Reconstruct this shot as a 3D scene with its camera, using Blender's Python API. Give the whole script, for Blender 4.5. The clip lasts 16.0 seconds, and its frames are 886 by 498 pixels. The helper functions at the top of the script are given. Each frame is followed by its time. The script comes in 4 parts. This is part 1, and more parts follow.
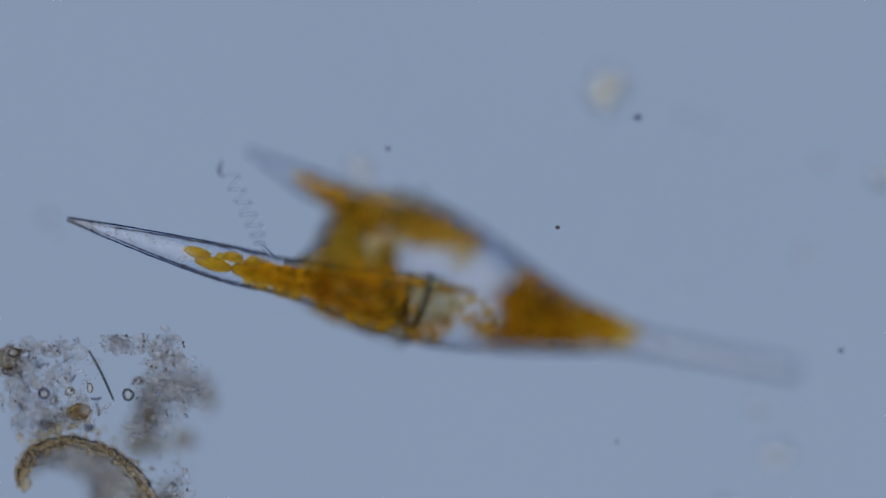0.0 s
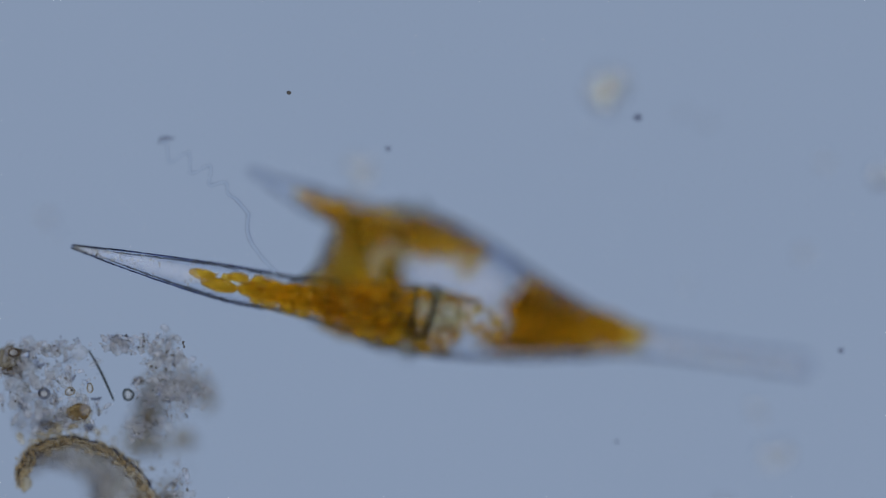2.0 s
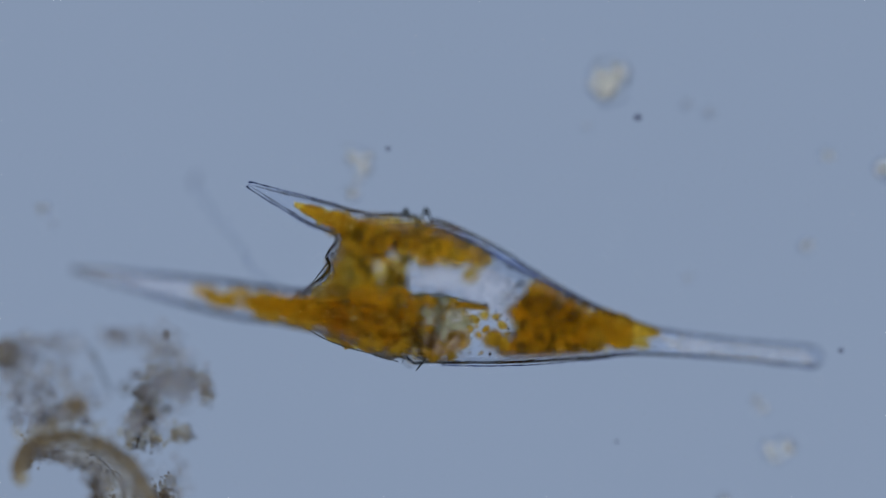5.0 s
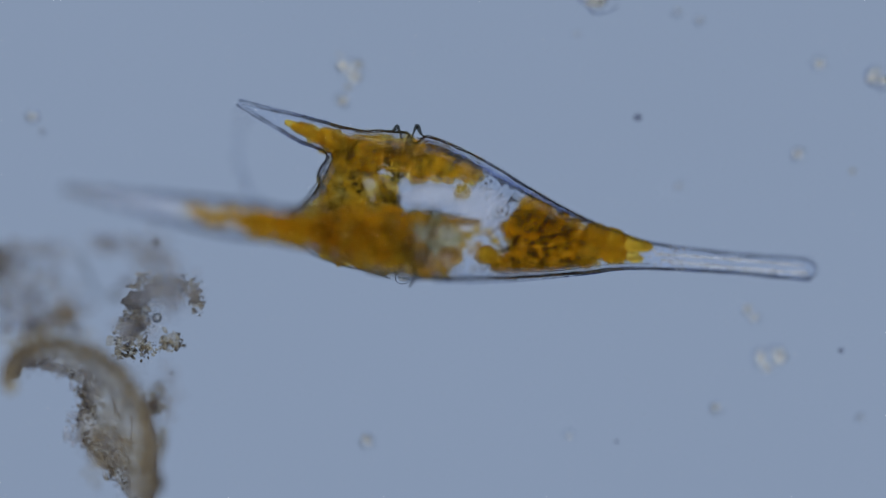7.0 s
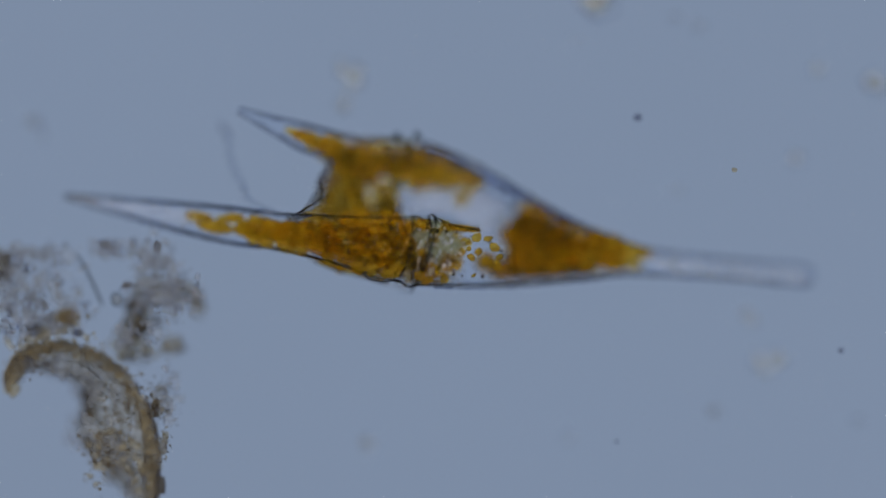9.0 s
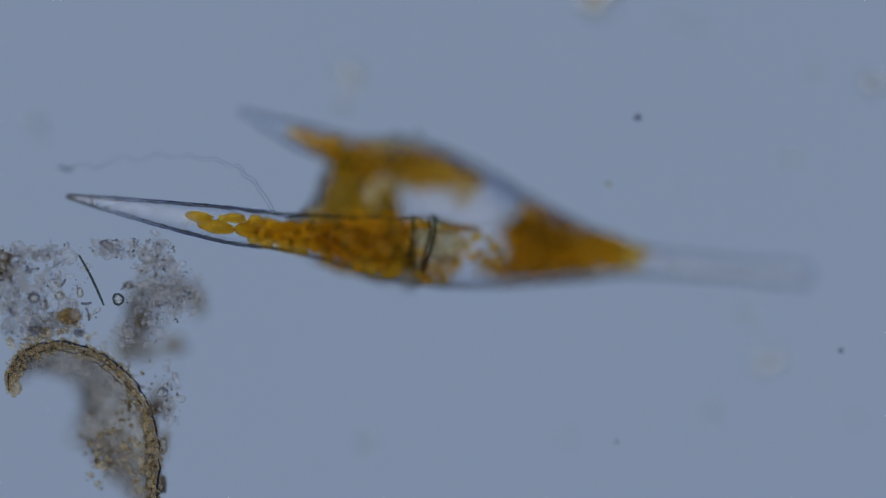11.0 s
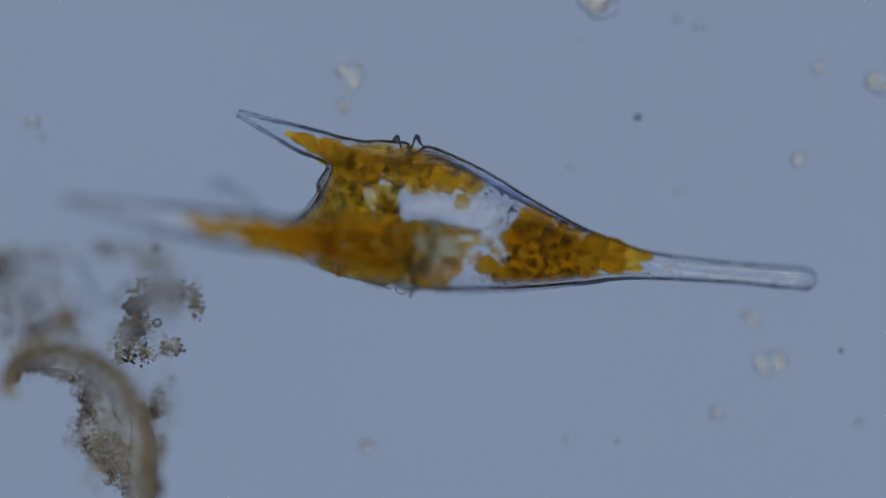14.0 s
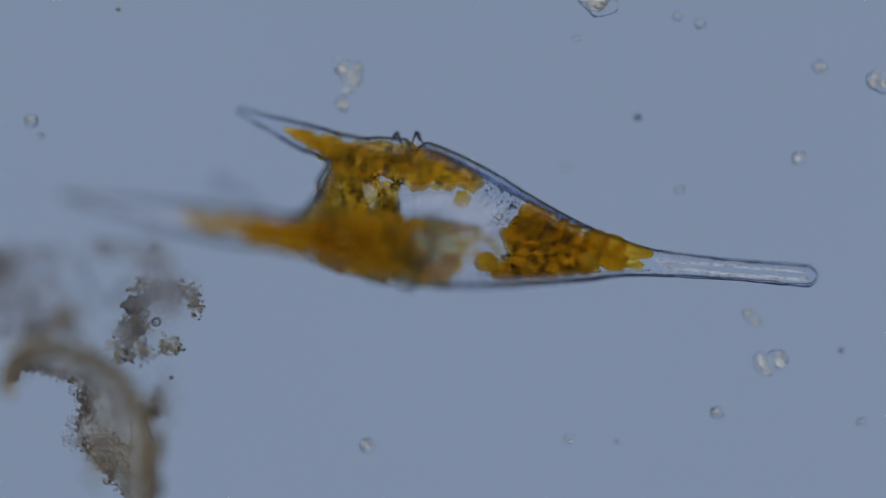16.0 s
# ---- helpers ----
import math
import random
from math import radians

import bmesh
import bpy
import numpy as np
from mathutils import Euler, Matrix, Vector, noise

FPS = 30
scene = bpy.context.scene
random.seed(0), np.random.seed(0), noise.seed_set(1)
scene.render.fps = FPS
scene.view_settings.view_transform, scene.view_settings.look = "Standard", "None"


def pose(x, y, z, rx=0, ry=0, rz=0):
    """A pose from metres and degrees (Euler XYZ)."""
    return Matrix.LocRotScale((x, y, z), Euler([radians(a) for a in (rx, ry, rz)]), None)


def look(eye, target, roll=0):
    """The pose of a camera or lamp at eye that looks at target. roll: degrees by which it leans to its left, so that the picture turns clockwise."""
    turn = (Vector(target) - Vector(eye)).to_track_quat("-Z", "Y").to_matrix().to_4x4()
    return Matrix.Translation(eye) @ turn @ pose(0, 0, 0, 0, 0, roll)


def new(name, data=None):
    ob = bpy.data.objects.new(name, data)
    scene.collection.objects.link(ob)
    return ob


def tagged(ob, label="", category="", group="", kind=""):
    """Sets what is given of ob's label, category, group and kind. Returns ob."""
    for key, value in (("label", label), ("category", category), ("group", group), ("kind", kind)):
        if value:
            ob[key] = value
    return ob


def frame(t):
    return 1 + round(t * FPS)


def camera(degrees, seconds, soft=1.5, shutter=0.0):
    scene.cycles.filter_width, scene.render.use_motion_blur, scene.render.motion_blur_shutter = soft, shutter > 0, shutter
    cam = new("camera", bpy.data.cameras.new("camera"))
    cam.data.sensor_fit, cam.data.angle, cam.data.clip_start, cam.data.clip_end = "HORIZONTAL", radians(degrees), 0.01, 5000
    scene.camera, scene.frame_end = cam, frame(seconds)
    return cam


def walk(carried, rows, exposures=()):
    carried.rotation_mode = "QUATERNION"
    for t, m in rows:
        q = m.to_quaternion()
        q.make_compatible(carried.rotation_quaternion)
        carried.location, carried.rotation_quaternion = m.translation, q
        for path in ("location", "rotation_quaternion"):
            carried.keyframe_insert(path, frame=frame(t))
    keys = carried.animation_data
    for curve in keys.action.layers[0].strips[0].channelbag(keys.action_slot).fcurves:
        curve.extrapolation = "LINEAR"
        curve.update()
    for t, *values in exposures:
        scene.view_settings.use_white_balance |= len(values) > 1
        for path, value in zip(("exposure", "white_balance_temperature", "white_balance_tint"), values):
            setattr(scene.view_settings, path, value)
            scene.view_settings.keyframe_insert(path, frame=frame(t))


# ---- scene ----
cam = camera(2 * math.degrees(math.atan(784 * 0.00015 / 3.0)), 16.0, soft=1.1)

# A model of a microscope slide: one centimetre here stands for one micrometre.
# Things are built at a tenth of that and enlarged by GROW once they stand.
GROW = 10
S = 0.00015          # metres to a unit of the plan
DIST = 3.0           # from the lens to the plane of sharp focus
cam.data.dof.use_dof = True
cam.data.dof.focus_distance = DIST * GROW
cam.data.dof.aperture_fstop = 0.84 / GROW


def P(x, y, z=0.0):
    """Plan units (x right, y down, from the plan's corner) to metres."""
    return Vector(((x - 784) * S, (441 - y) * S, z))


# seconds, slide's shift right and down in plan units, height of the plane of focus
STAGE = [
    (0.0, 17, 169, 0.0430), (0.5, 17, 169, 0.0435), (1.0, 17, 169, 0.0470), (1.5, 17, 169, 0.0480),
    (2.0, 17, 169, 0.0435), (2.5, 17, 169, 0.0425), (3.0, 17, 169, 0.0415), (3.3, 17, 169, 0.0390),
    (3.7, 17, 168, 0.0330), (4.7, 17, 158, 0.0220), (5.8, 16, 138, 0.0180), (6.0, 13.5, 120, 0.0165),
    (6.25, 7, 50, 0.0155), (6.5, 1, -4, 0.0145), (7.0, 0, -7, 0.0140), (7.5, 0, -5, 0.0145),
    (8.0, 0, 2, 0.0155), (8.5, 0, 0, 0.0200), (8.8, 0, 0, 0.0255), (9.0, 0, 0, 0.0290),
    (9.2, 0, 0, 0.0315), (10.2, 0, 0, 0.0390), (11.3, 0, 0, 0.0405), (12.0, 0, 0, 0.0405),
    (12.3, 0, 0, 0.0390), (12.4, 0, 0, 0.0340), (12.6, 0, 0, 0.0265), (13.0, 0, 0, 0.0185),
    (13.5, 0, 1, 0.0165), (14.0, 0, 2, 0.0140), (14.5, 0, 1.5, 0.0105), (15.0, 0, 1, 0.0080),
    (15.5, 0, 0.5, 0.0068), (16.0, 0, 0, 0.0075),
]
walk(cam, [(t, pose(-dx * S * GROW, dy * S * GROW, (z + DIST) * GROW)) for t, dx, dy, z in STAGE],
     exposures=[(0, 0.0), (8.2, 0.0), (8.9, -0.21), (16, -0.23)])

# ---- light ----
world = bpy.data.worlds.new("room")
scene.world = world
world.use_nodes = True
world.node_tree.nodes["Background"].inputs[0].default_value = (0.17, 0.28, 0.85, 1)
world.node_tree.nodes["Background"].inputs[1].default_value = 0.25

# unseen fill added from above, so pale and orange matter outshines the lamp glass
sun = new("fill_sun", bpy.data.lights.new("fill_sun", "SUN"))
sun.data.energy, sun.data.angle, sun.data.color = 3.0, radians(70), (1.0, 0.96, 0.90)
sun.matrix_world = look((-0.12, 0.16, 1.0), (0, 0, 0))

scene.cycles.transparent_max_bounces = 48
scene.cycles.max_bounces = 24
scene.cycles.transmission_bounces = 24


# ---- materials ----
def material(name):
    m = bpy.data.materials.new(name)
    m.use_nodes = True
    m.node_tree.nodes.clear()
    nodes, links = m.node_tree.nodes, m.node_tree.links
    out = nodes.new("ShaderNodeOutputMaterial")

    def add(kind, **values):
        n = nodes.new("ShaderNode" + kind)
        for k, v in values.items():
            n.inputs[k.replace("_", " ")].default_value = v
        return n

    return m, add, links.new, out


def coords(add, link, scale, space="Object"):
    """Noise at a real size."""
    co = add("TexCoord")
    nz = add("TexNoise", Scale=scale, Detail=4.0, Roughness=0.6)
    link(co.outputs[space], nz.inputs["Vector"])
    return nz


def ramp(add, link, source, stops):
    r = add("ValToRGB")
    els = r.color_ramp.elements
    while len(els) < len(stops):
        els.new(0.5)
    for e, (p, c) in zip(els, stops):
        e.position, e.color = p, (*c, 1)
    link(source, r.inputs["Fac"])
    return r


def clear_shell(name, ior, tint, straight=0.0, bump=0.0, scale=600, gloss=0.16):
    """Glassy wall in water: bends light, mirrors a share gloss of what glances off, and lets the share straight pass unbent."""
    m, add, link, out = material(name)
    g, t, mix = add("BsdfRefraction", IOR=ior, Roughness=0.0), add("BsdfTransparent"), add("MixShader", Fac=straight)
    mirror, bend = add("BsdfGlass", IOR=ior, Roughness=0.0), add("MixShader", Fac=gloss)
    nz = coords(add, link, scale)
    r = ramp(add, link, nz.outputs["Fac"], [(0.3, tint), (0.7, tuple(min(1, c * 1.08) for c in tint))])
    link(r.outputs["Color"], g.inputs["Color"])
    link(r.outputs["Color"], mirror.inputs["Color"])
    link(r.outputs["Color"], t.inputs["Color"])
    if bump:
        b = add("Bump", Strength=bump, Distance=0.0004)
        link(nz.outputs["Fac"], b.inputs["Height"])
        link(b.outputs["Normal"], g.inputs["Normal"])
        link(b.outputs["Normal"], mirror.inputs["Normal"])
    link(g.outputs[0], bend.inputs[1])
    link(mirror.outputs[0], bend.inputs[2])
    link(bend.outputs[0], mix.inputs[1])
    link(t.outputs[0], mix.inputs[2])
    link(mix.outputs[0], out.inputs["Surface"])
    return m


def stained(name, dark, light, pale, clear, scale, vary=0.0, specks=0.0, grain=1100, blot=0.10):
    """Tissue that lets tinted light through and scatters the rest: filter colours from dark to light, scattered colour,
    the share that passes straight, the depth and size of its dark specks, and how soft its blots are."""
    m, add, link, out = material(name)
    big, fine = coords(add, link, scale), coords(add, link, scale * 5)
    mix = add("MixRGB", Fac=0.45)
    link(big.outputs["Fac"], mix.inputs["Color1"])
    link(fine.outputs["Fac"], mix.inputs["Color2"])
    source = mix.outputs["Color"]
    if vary:
        info = add("ObjectInfo")
        mr = add("MapRange", From_Min=0.0, From_Max=1.0, To_Min=-vary, To_Max=vary)
        geo, half = add("NewGeometry"), add("Math")
        half.operation = "MULTIPLY_ADD"
        half.inputs[1].default_value = 0.5
        both_random = add("Math")
        link(geo.outputs["Random Per Island"], both_random.inputs[0])
        link(info.outputs["Random"], both_random.inputs[1])
        half.inputs[2].default_value = 0.0
        link(both_random.outputs[0], half.inputs[0])
        link(half.outputs[0], mr.inputs["Value"])
        plus = add("Math")
        link(mix.outputs["Color"], plus.inputs[0])
        link(mr.outputs["Result"], plus.inputs[1])
        source = plus.outputs[0]
    tint = ramp(add, link, source, [(0.50 - blot, dark), (0.50 + blot, light)]).outputs["Color"]
    body = ramp(add, link, source, [(0.50 - 1.2 * blot, tuple(c * 0.7 for c in pale)), (0.50 + 1.2 * blot, pale)]).outputs["Color"]
    if specks:
        co, vo = add("TexCoord"), add("TexVoronoi", Scale=grain)
        link(co.outputs["Object"], vo.inputs["Vector"])
        k = 1 - specks
        spot = ramp(add, link, vo.outputs["Distance"], [(0.18, (k, k, k)), (0.42, (1, 1, 1))])
        for which in range(2):
            times = add("MixRGB", Fac=1.0)
            times.blend_type = "MULTIPLY"
            link((tint, body)[which], times.inputs["Color1"])
            link(spot.outputs["Color"], times.inputs["Color2"])
            if which:
                body = times.outputs["Color"]
            else:
                tint = times.outputs["Color"]
    trans, tl, df = add("BsdfTransparent"), add("BsdfTranslucent"), add("BsdfDiffuse")
    link(tint, trans.inputs["Color"])
    link(body, tl.inputs["Color"])
    link(body, df.inputs["Color"])
    scat, both = add("MixShader", Fac=0.5), add("MixShader", Fac=1 - clear)
    link(tl.outputs[0], scat.inputs[1])
    link(df.outputs[0], scat.inputs[2])
    link(trans.outputs[0], both.inputs[1])
    link(scat.outputs[0], both.inputs[2])
    link(both.outputs[0], out.inputs["Surface"])
    return m


def lamp_glass(name, colour, strength):
    m, add, link, out = material(name)
    e = add("Emission", Strength=strength)
    nz = coords(add, link, 9)
    r = ramp(add, link, nz.outputs["Fac"], [(0.3, tuple(c * 0.98 for c in colour)), (0.7, tuple(c * 1.02 for c in colour))])
    link(r.outputs["Color"], e.inputs["Color"])
    link(e.outputs[0], out.inputs["Surface"])
    return m


FIELD = lamp_glass("frosted_lamp_glass", (0.231, 0.298, 0.423), 1.0)
SLIDE = clear_shell("slide_glass", 1.06, (1.0, 1.0, 1.0))
THECA = clear_shell("theca", 1.15, (0.955, 0.97, 1.0), straight=0.14, bump=0.25, scale=900)
HYALINE = clear_shell("hyaline_grain", 1.13, (0.99, 0.99, 0.98), bump=0.4, scale=260)
GOLDEN = stained("plastid_golden", (0.72, 0.48, 0.11), (1.0, 0.85, 0.32), (0.70, 0.47, 0.02), 0.76, 300, vary=0.10, specks=0.25, grain=800, blot=0.08)
ORANGE = stained("plastid_orange", (0.84, 0.60, 0.19), (1.0, 0.95, 0.57), (0.80, 0.54, 0.025), 0.80, 520, vary=0.06, specks=0.28, grain=900, blot=0.06)
YELLOW = stained("plastid_yellow", (0.80, 0.62, 0.22), (1.0, 0.97, 0.56), (0.88, 0.64, 0.05), 0.81, 520, vary=0.06, specks=0.28, grain=900, blot=0.05)
AMBER = stained("plastid_mass", (0.48, 0.28, 0.06), (1.0, 0.80, 0.30), (0.72, 0.42, 0.012), 0.82, 420, specks=0.42, grain=800, blot=0.05)
RIDGE_MASS = stained("ridge_mass", (0.68, 0.46, 0.14), (1.0, 0.88, 0.46), (0.78, 0.50, 0.02), 0.91, 420, specks=0.34, grain=800, blot=0.05)
LAYER = stained("plastid_layer", (0.79, 0.60, 0.23), (1.0, 0.95, 0.60), (0.82, 0.60, 0.05), 0.84, 520, specks=0.32, grain=800, blot=0.05)
SAP = stained("cell_sap", (0.70, 0.62, 0.40), (0.96, 0.92, 0.72), (0.56, 0.48, 0.26), 0.92, 340, specks=0.25, grain=1000, blot=0.06)
BLUE_FRINGE = stained("armour_edge", (0.58, 0.65, 0.86), (0.80, 0.86, 0.98), (0.30, 0.38, 0.60), 0.92, 600)
RIM = stained("theca_rim", (0.28, 0.30, 0.30), (0.60, 0.62, 0.60), (0.08, 0.09, 0.08), 0.80, 700)
BROWN = stained("dark_granule", (0.16, 0.12, 0.06), (0.44, 0.34, 0.20), (0.06, 0.045, 0.022), 0.55, 900)
CORE = stained("milky_core", (0.86, 0.87, 0.86), (1.0, 1.0, 1.0), (0.88, 0.92, 0.90), 0.78, 500, specks=0.30, grain=700)
PALE = stained("nucleoplasm", (0.93, 0.94, 0.95), (1.0, 1.0, 1.0), (0.84, 0.88, 0.93), 0.88, 420, specks=0.10, grain=1100)
FLAKE = stained("humus_flake", (0.74, 0.69, 0.60), (1.0, 1.0, 0.98), (0.97, 0.90, 0.72), 0.84, 260, specks=0.15, grain=700, blot=0.06)
GRAIN = stained("detritus_grain", (0.82, 0.74, 0.58), (1.0, 0.98, 0.90), (0.92, 0.83, 0.60), 0.84, 500, specks=0.2, grain=900)
TAN = stained("tan_grain", (0.78, 0.72, 0.60), (1.0, 1.0, 0.97), (0.94, 0.88, 0.70), 0.84, 450, specks=0.22, grain=900, blot=0.06)
FLOC = stained("pale_floc", (0.90, 0.89, 0.86), (1.0, 1.0, 1.0), (0.82, 0.88, 0.94), 0.80, 400, specks=0.12, grain=700, blot=0.06)
HAZE = stained("floc_slime", (0.90, 0.89, 0.86), (1.0, 1.0, 1.0), (0.82, 0.88, 0.92), 0.86, 380, specks=0.10, grain=900, blot=0.06)
HAZE_BROWN = stained("brown_slime", (0.90, 0.86, 0.77), (1.0, 1.0, 0.98), (0.96, 0.90, 0.74), 0.86, 380, specks=0.14, grain=900)
GOLD = stained("algal_grain", (0.60, 0.47, 0.28), (0.96, 0.84, 0.58), (0.50, 0.39, 0.20), 0.74, 500, specks=0.35, blot=0.06)
HUMUS = stained("humus", (0.60, 0.52, 0.40), (0.94, 0.88, 0.76), (0.44, 0.36, 0.24), 0.80, 400, specks=0.3)
UMBER = stained("dark_crumb", (0.44, 0.40, 0.36), (0.84, 0.78, 0.70), (0.20, 0.165, 0.12), 0.74, 450, specks=0.3)
SLATE = stained("slate_crumb", (0.54, 0.55, 0.60), (0.86, 0.87, 0.90), (0.20, 0.20, 0.24), 0.84, 450, specks=0.2)
DUST = stained("sooty_dust", (0.66, 0.66, 0.70), (0.78, 0.78, 0.82), (0.10, 0.10, 0.12), 0.92, 400)
FROND = clear_shell("thread", 1.07, (0.98, 0.99, 1.0), scale=500)
NAVY = stained("dark_navy", (0.20, 0.29, 0.48), (0.44, 0.54, 0.74), (0.05, 0.06, 0.10), 0.78, 600)


# ---- mesh helpers ----
def mesh_of(bm, name, mat, smooth=True):
    bmesh.ops.recalc_face_normals(bm, faces=bm.faces)
    me = bpy.data.meshes.new(name)
    bm.to_mesh(me)
    bm.free()
    me.materials.append(mat)
    if smooth:
        me.polygons.foreach_set("use_smooth", [True] * len(me.polygons))
    return me


def part(name, bm, mat, parent, label=""):
    ob = new(name, mesh_of(bm, name, mat))
    ob.parent = parent
    return tagged(ob, label) if label else ob


def loft(bm, stations, sides=28, tilt=0.0):
    """A closed tube through (x, y, z, half-width in the plan, half-height in metres)."""
    pts = [P(x, y, z) for x, y, z, _, _ in stations]
    rings = []
    for i, (x, y, z, r, h) in enumerate(stations):
        d = pts[min(i + 1, len(pts) - 1)] - pts[max(i - 1, 0)]
        d.z = 0
        side = Vector((-d.y, d.x, 0)).normalized()
        rings.append([bm.verts.new(pts[i] + side * (r * S * math.cos(a)) + Vector((0, 0, h * math.sin(a) - tilt * math.cos(a) * r / 132 * (1 if d.x > 0 else -1))))
                      for a in (2 * math.pi * k / sides for k in range(sides))])
    for a, b in zip(rings, rings[1:]):
        for k in range(sides):
            bm.faces.new((a[k], a[(k + 1) % sides], b[(k + 1) % sides], b[k]))
    for ring in (rings[0], rings[-1]):
        bm.faces.new(ring)


def smooth_path(points, n):
    """Points on a Catmull-Rom curve through tuples of any length."""
    pts = [np.array(p, float) for p in points]
    pts = [2 * pts[0] - pts[1], *pts, 2 * pts[-1] - pts[-2]]
    spans, res = len(pts) - 3, []
    for k in range(n):
        u = k / (n - 1) * spans
        i = min(int(u), spans - 1)
        f = u - i
        a, b, c, d = pts[i:i + 4]
        res.append(0.5 * (2 * b + (c - a) * f + (2 * a - 5 * b + 4 * c - d) * f * f + (3 * b - a - 3 * c + d) * f ** 3))
    return res


def tube(bm, points, radii, sides=8):
    """A round cord through points in metres."""
    rings = []
    for i, p in enumerate(points):
        d = (points[min(i + 1, len(points) - 1)] - points[max(i - 1, 0)]).normalized()
        u = d.orthogonal().normalized() if i == 0 else (u - d * u.dot(d)).normalized()
        v = d.cross(u)
        rings.append([bm.verts.new(p + (u * math.cos(a) + v * math.sin(a)) * radii[i])
                      for a in (2 * math.pi * k / sides for k in range(sides))])
    for a, b in zip(rings, rings[1:]):
        for k in range(sides):
            bm.faces.new((a[k], a[(k + 1) % sides], b[(k + 1) % sides], b[k]))
    bm.faces.new(rings[0])
    bm.faces.new(rings[-1])


def lump(bm, centre, size, detail=2, rough=0.15, seed=0.0, turn=0.0):
    """An uneven grain with half-sizes in metres."""
    made = bmesh.ops.create_icosphere(bm, subdivisions=detail, radius=1.0)["verts"]
    rot = Matrix.Rotation(turn, 3, "Z")
    for v in made:
        at = v.co + Vector((seed * 1.9, seed * 1.1, seed * 0.6))
        k = 1 + rough * (noise.noise(at * 1.6) + 0.5 * noise.noise(at * 3.7))
        c = rot @ Vector((v.co.x * size[0] * k, v.co.y * size[1] * k, v.co.z * size[2] * k))
        v.co = c + centre


def fused(ob, voxel, rounds=6):
    """Melts the overlapping forms of a mesh into one skin."""
    r = ob.modifiers.new("fuse", "REMESH")
    r.mode, r.voxel_size, r.use_smooth_shade = "VOXEL", voxel, True
    s = ob.modifiers.new("soften", "SMOOTH")
    s.factor, s.iterations = 0.5, rounds
    return ob


# ---- the setting ----
def field_lamp():
    bm = bmesh.new()
    bmesh.ops.create_circle(bm, cap_ends=True, segments=96, radius=0.25)
    me = mesh_of(bm, "field_lamp", FIELD, False)
    ob = new("backdrop", me)
    ob.location = (0, 0.01, -0.42)
    tagged(ob, "evenly glowing blue-grey frosted glass of the microscope lamp", "lamp", kind="structure")


def glass_slide():
    bm = bmesh.new()
    bmesh.ops.create_cube(bm, size=1.0, matrix=Matrix.Translation((0, 0, -0.03)) @ Matrix.Diagonal((0.9, 0.6, 0.06, 1)))
    ob = new("ground", mesh_of(bm, "glass_slide", SLIDE, False))
    ob.visible_shadow = False
    tagged(ob, "clear flat glass slide under the water drop", "glass slide", kind="structure")


field_lamp()
glass_slide()

# ---- the horned cell ----
PIVOT = P(740, 459, 0.022)
cell = new("dinoflagellate")
cell.location = PIVOT
tagged(cell, "three-horned armoured plankton cell with orange plastids and a clear theca", "plankton")

TILT = 0.0065       # how much lower the flat far side lies than the thick near side
EPI = [(719, 378, .018, 108, .0132), (734, 380, .018, 131, .0139), (760, 384, .018, 127, .0136), (830, 401, .0168, 111, .0122), (920, 425, .0150, 84, .0100),
       (1020, 446, .0128, 54, .0075), (1100, 457, .011, 34, .0052), (1160, 465, .0092, 25, .0040), (1300, 477, .0062, 20, .0032),
       (1420, 487, .0044, 21, .0030), (1440, 489, .0042, 17, .0026), (1450, 490, .0042, 8, .0015)]
HYPO = [(717, 376, .018, 108, .0132), (703, 374, .018, 130, .0138), (690, 372, .0182, 130, .0138), (642, 368, .019, 124, .0125), (616, 376, .021, 90, .0100),
        (590, 393, .025, 56, .0085), (530, 411, .030, 33, .0065)]
GIRDLE = [(690, 376, .018, 106, .0130), (720, 378, .018, 107, .0132), (750, 382, .018, 106, .0130)]
CREST = [(600, 430, .0275, 40, .0085), (690, 440, .0272, 58, .0092), (760, 446, .0262, 56, .0090), (850, 456, .0215, 44, .0075), (940, 462, .0170, 26, .0050)]
LEFT = [(690, 440, .0272, 60, .0095), (600, 424, .0305, 46, .0082), (500, 411, .0350, 35, .0066), (400, 398, .039, 32.5, .0056),
        (300, 381, .042, 24.5, .0040), (200, 363, .045, 14, .0024), (160, 355.5, .0464, 8.5, .0014), (134, 350.5, .0470, 5.2, .0009), (122, 348.5, .0473, 3.4, .0006)]
UPPER = [(690, 320, .0145, 70, .0100), (645, 291, .0140, 52, .0085), (594, 261, .0144, 29, .0060), (540, 243, .0156, 25, .0042),
         (480, 219, .0174, 15.5, .0028), (446, 205, .0184, 10, .0019), (430, 198, .0188, 7.4, .0015), (421, 194.5, .0190, 5, .0010)]
# the far side's outline from the short horn to the girdle, and the hollow between the two hind horns: plan x, y
FAR_SIDE = [(495, 228), (560, 240), (600, 246), (650, 250), (700, 255), (735, 262)]
HOLLOW = [(495, 232), (548, 262), (583, 288), (577, 310), (563, 340), (548, 362), (520, 382)]

KEEL = [(512, 440), (540, 455), (569, 470), (605, 482), (645, 492), (692, 506)]      # the thick side's foot


def local(bm):
    bmesh.ops.translate(bm, verts=bm.verts, vec=-PIVOT)
    return bm


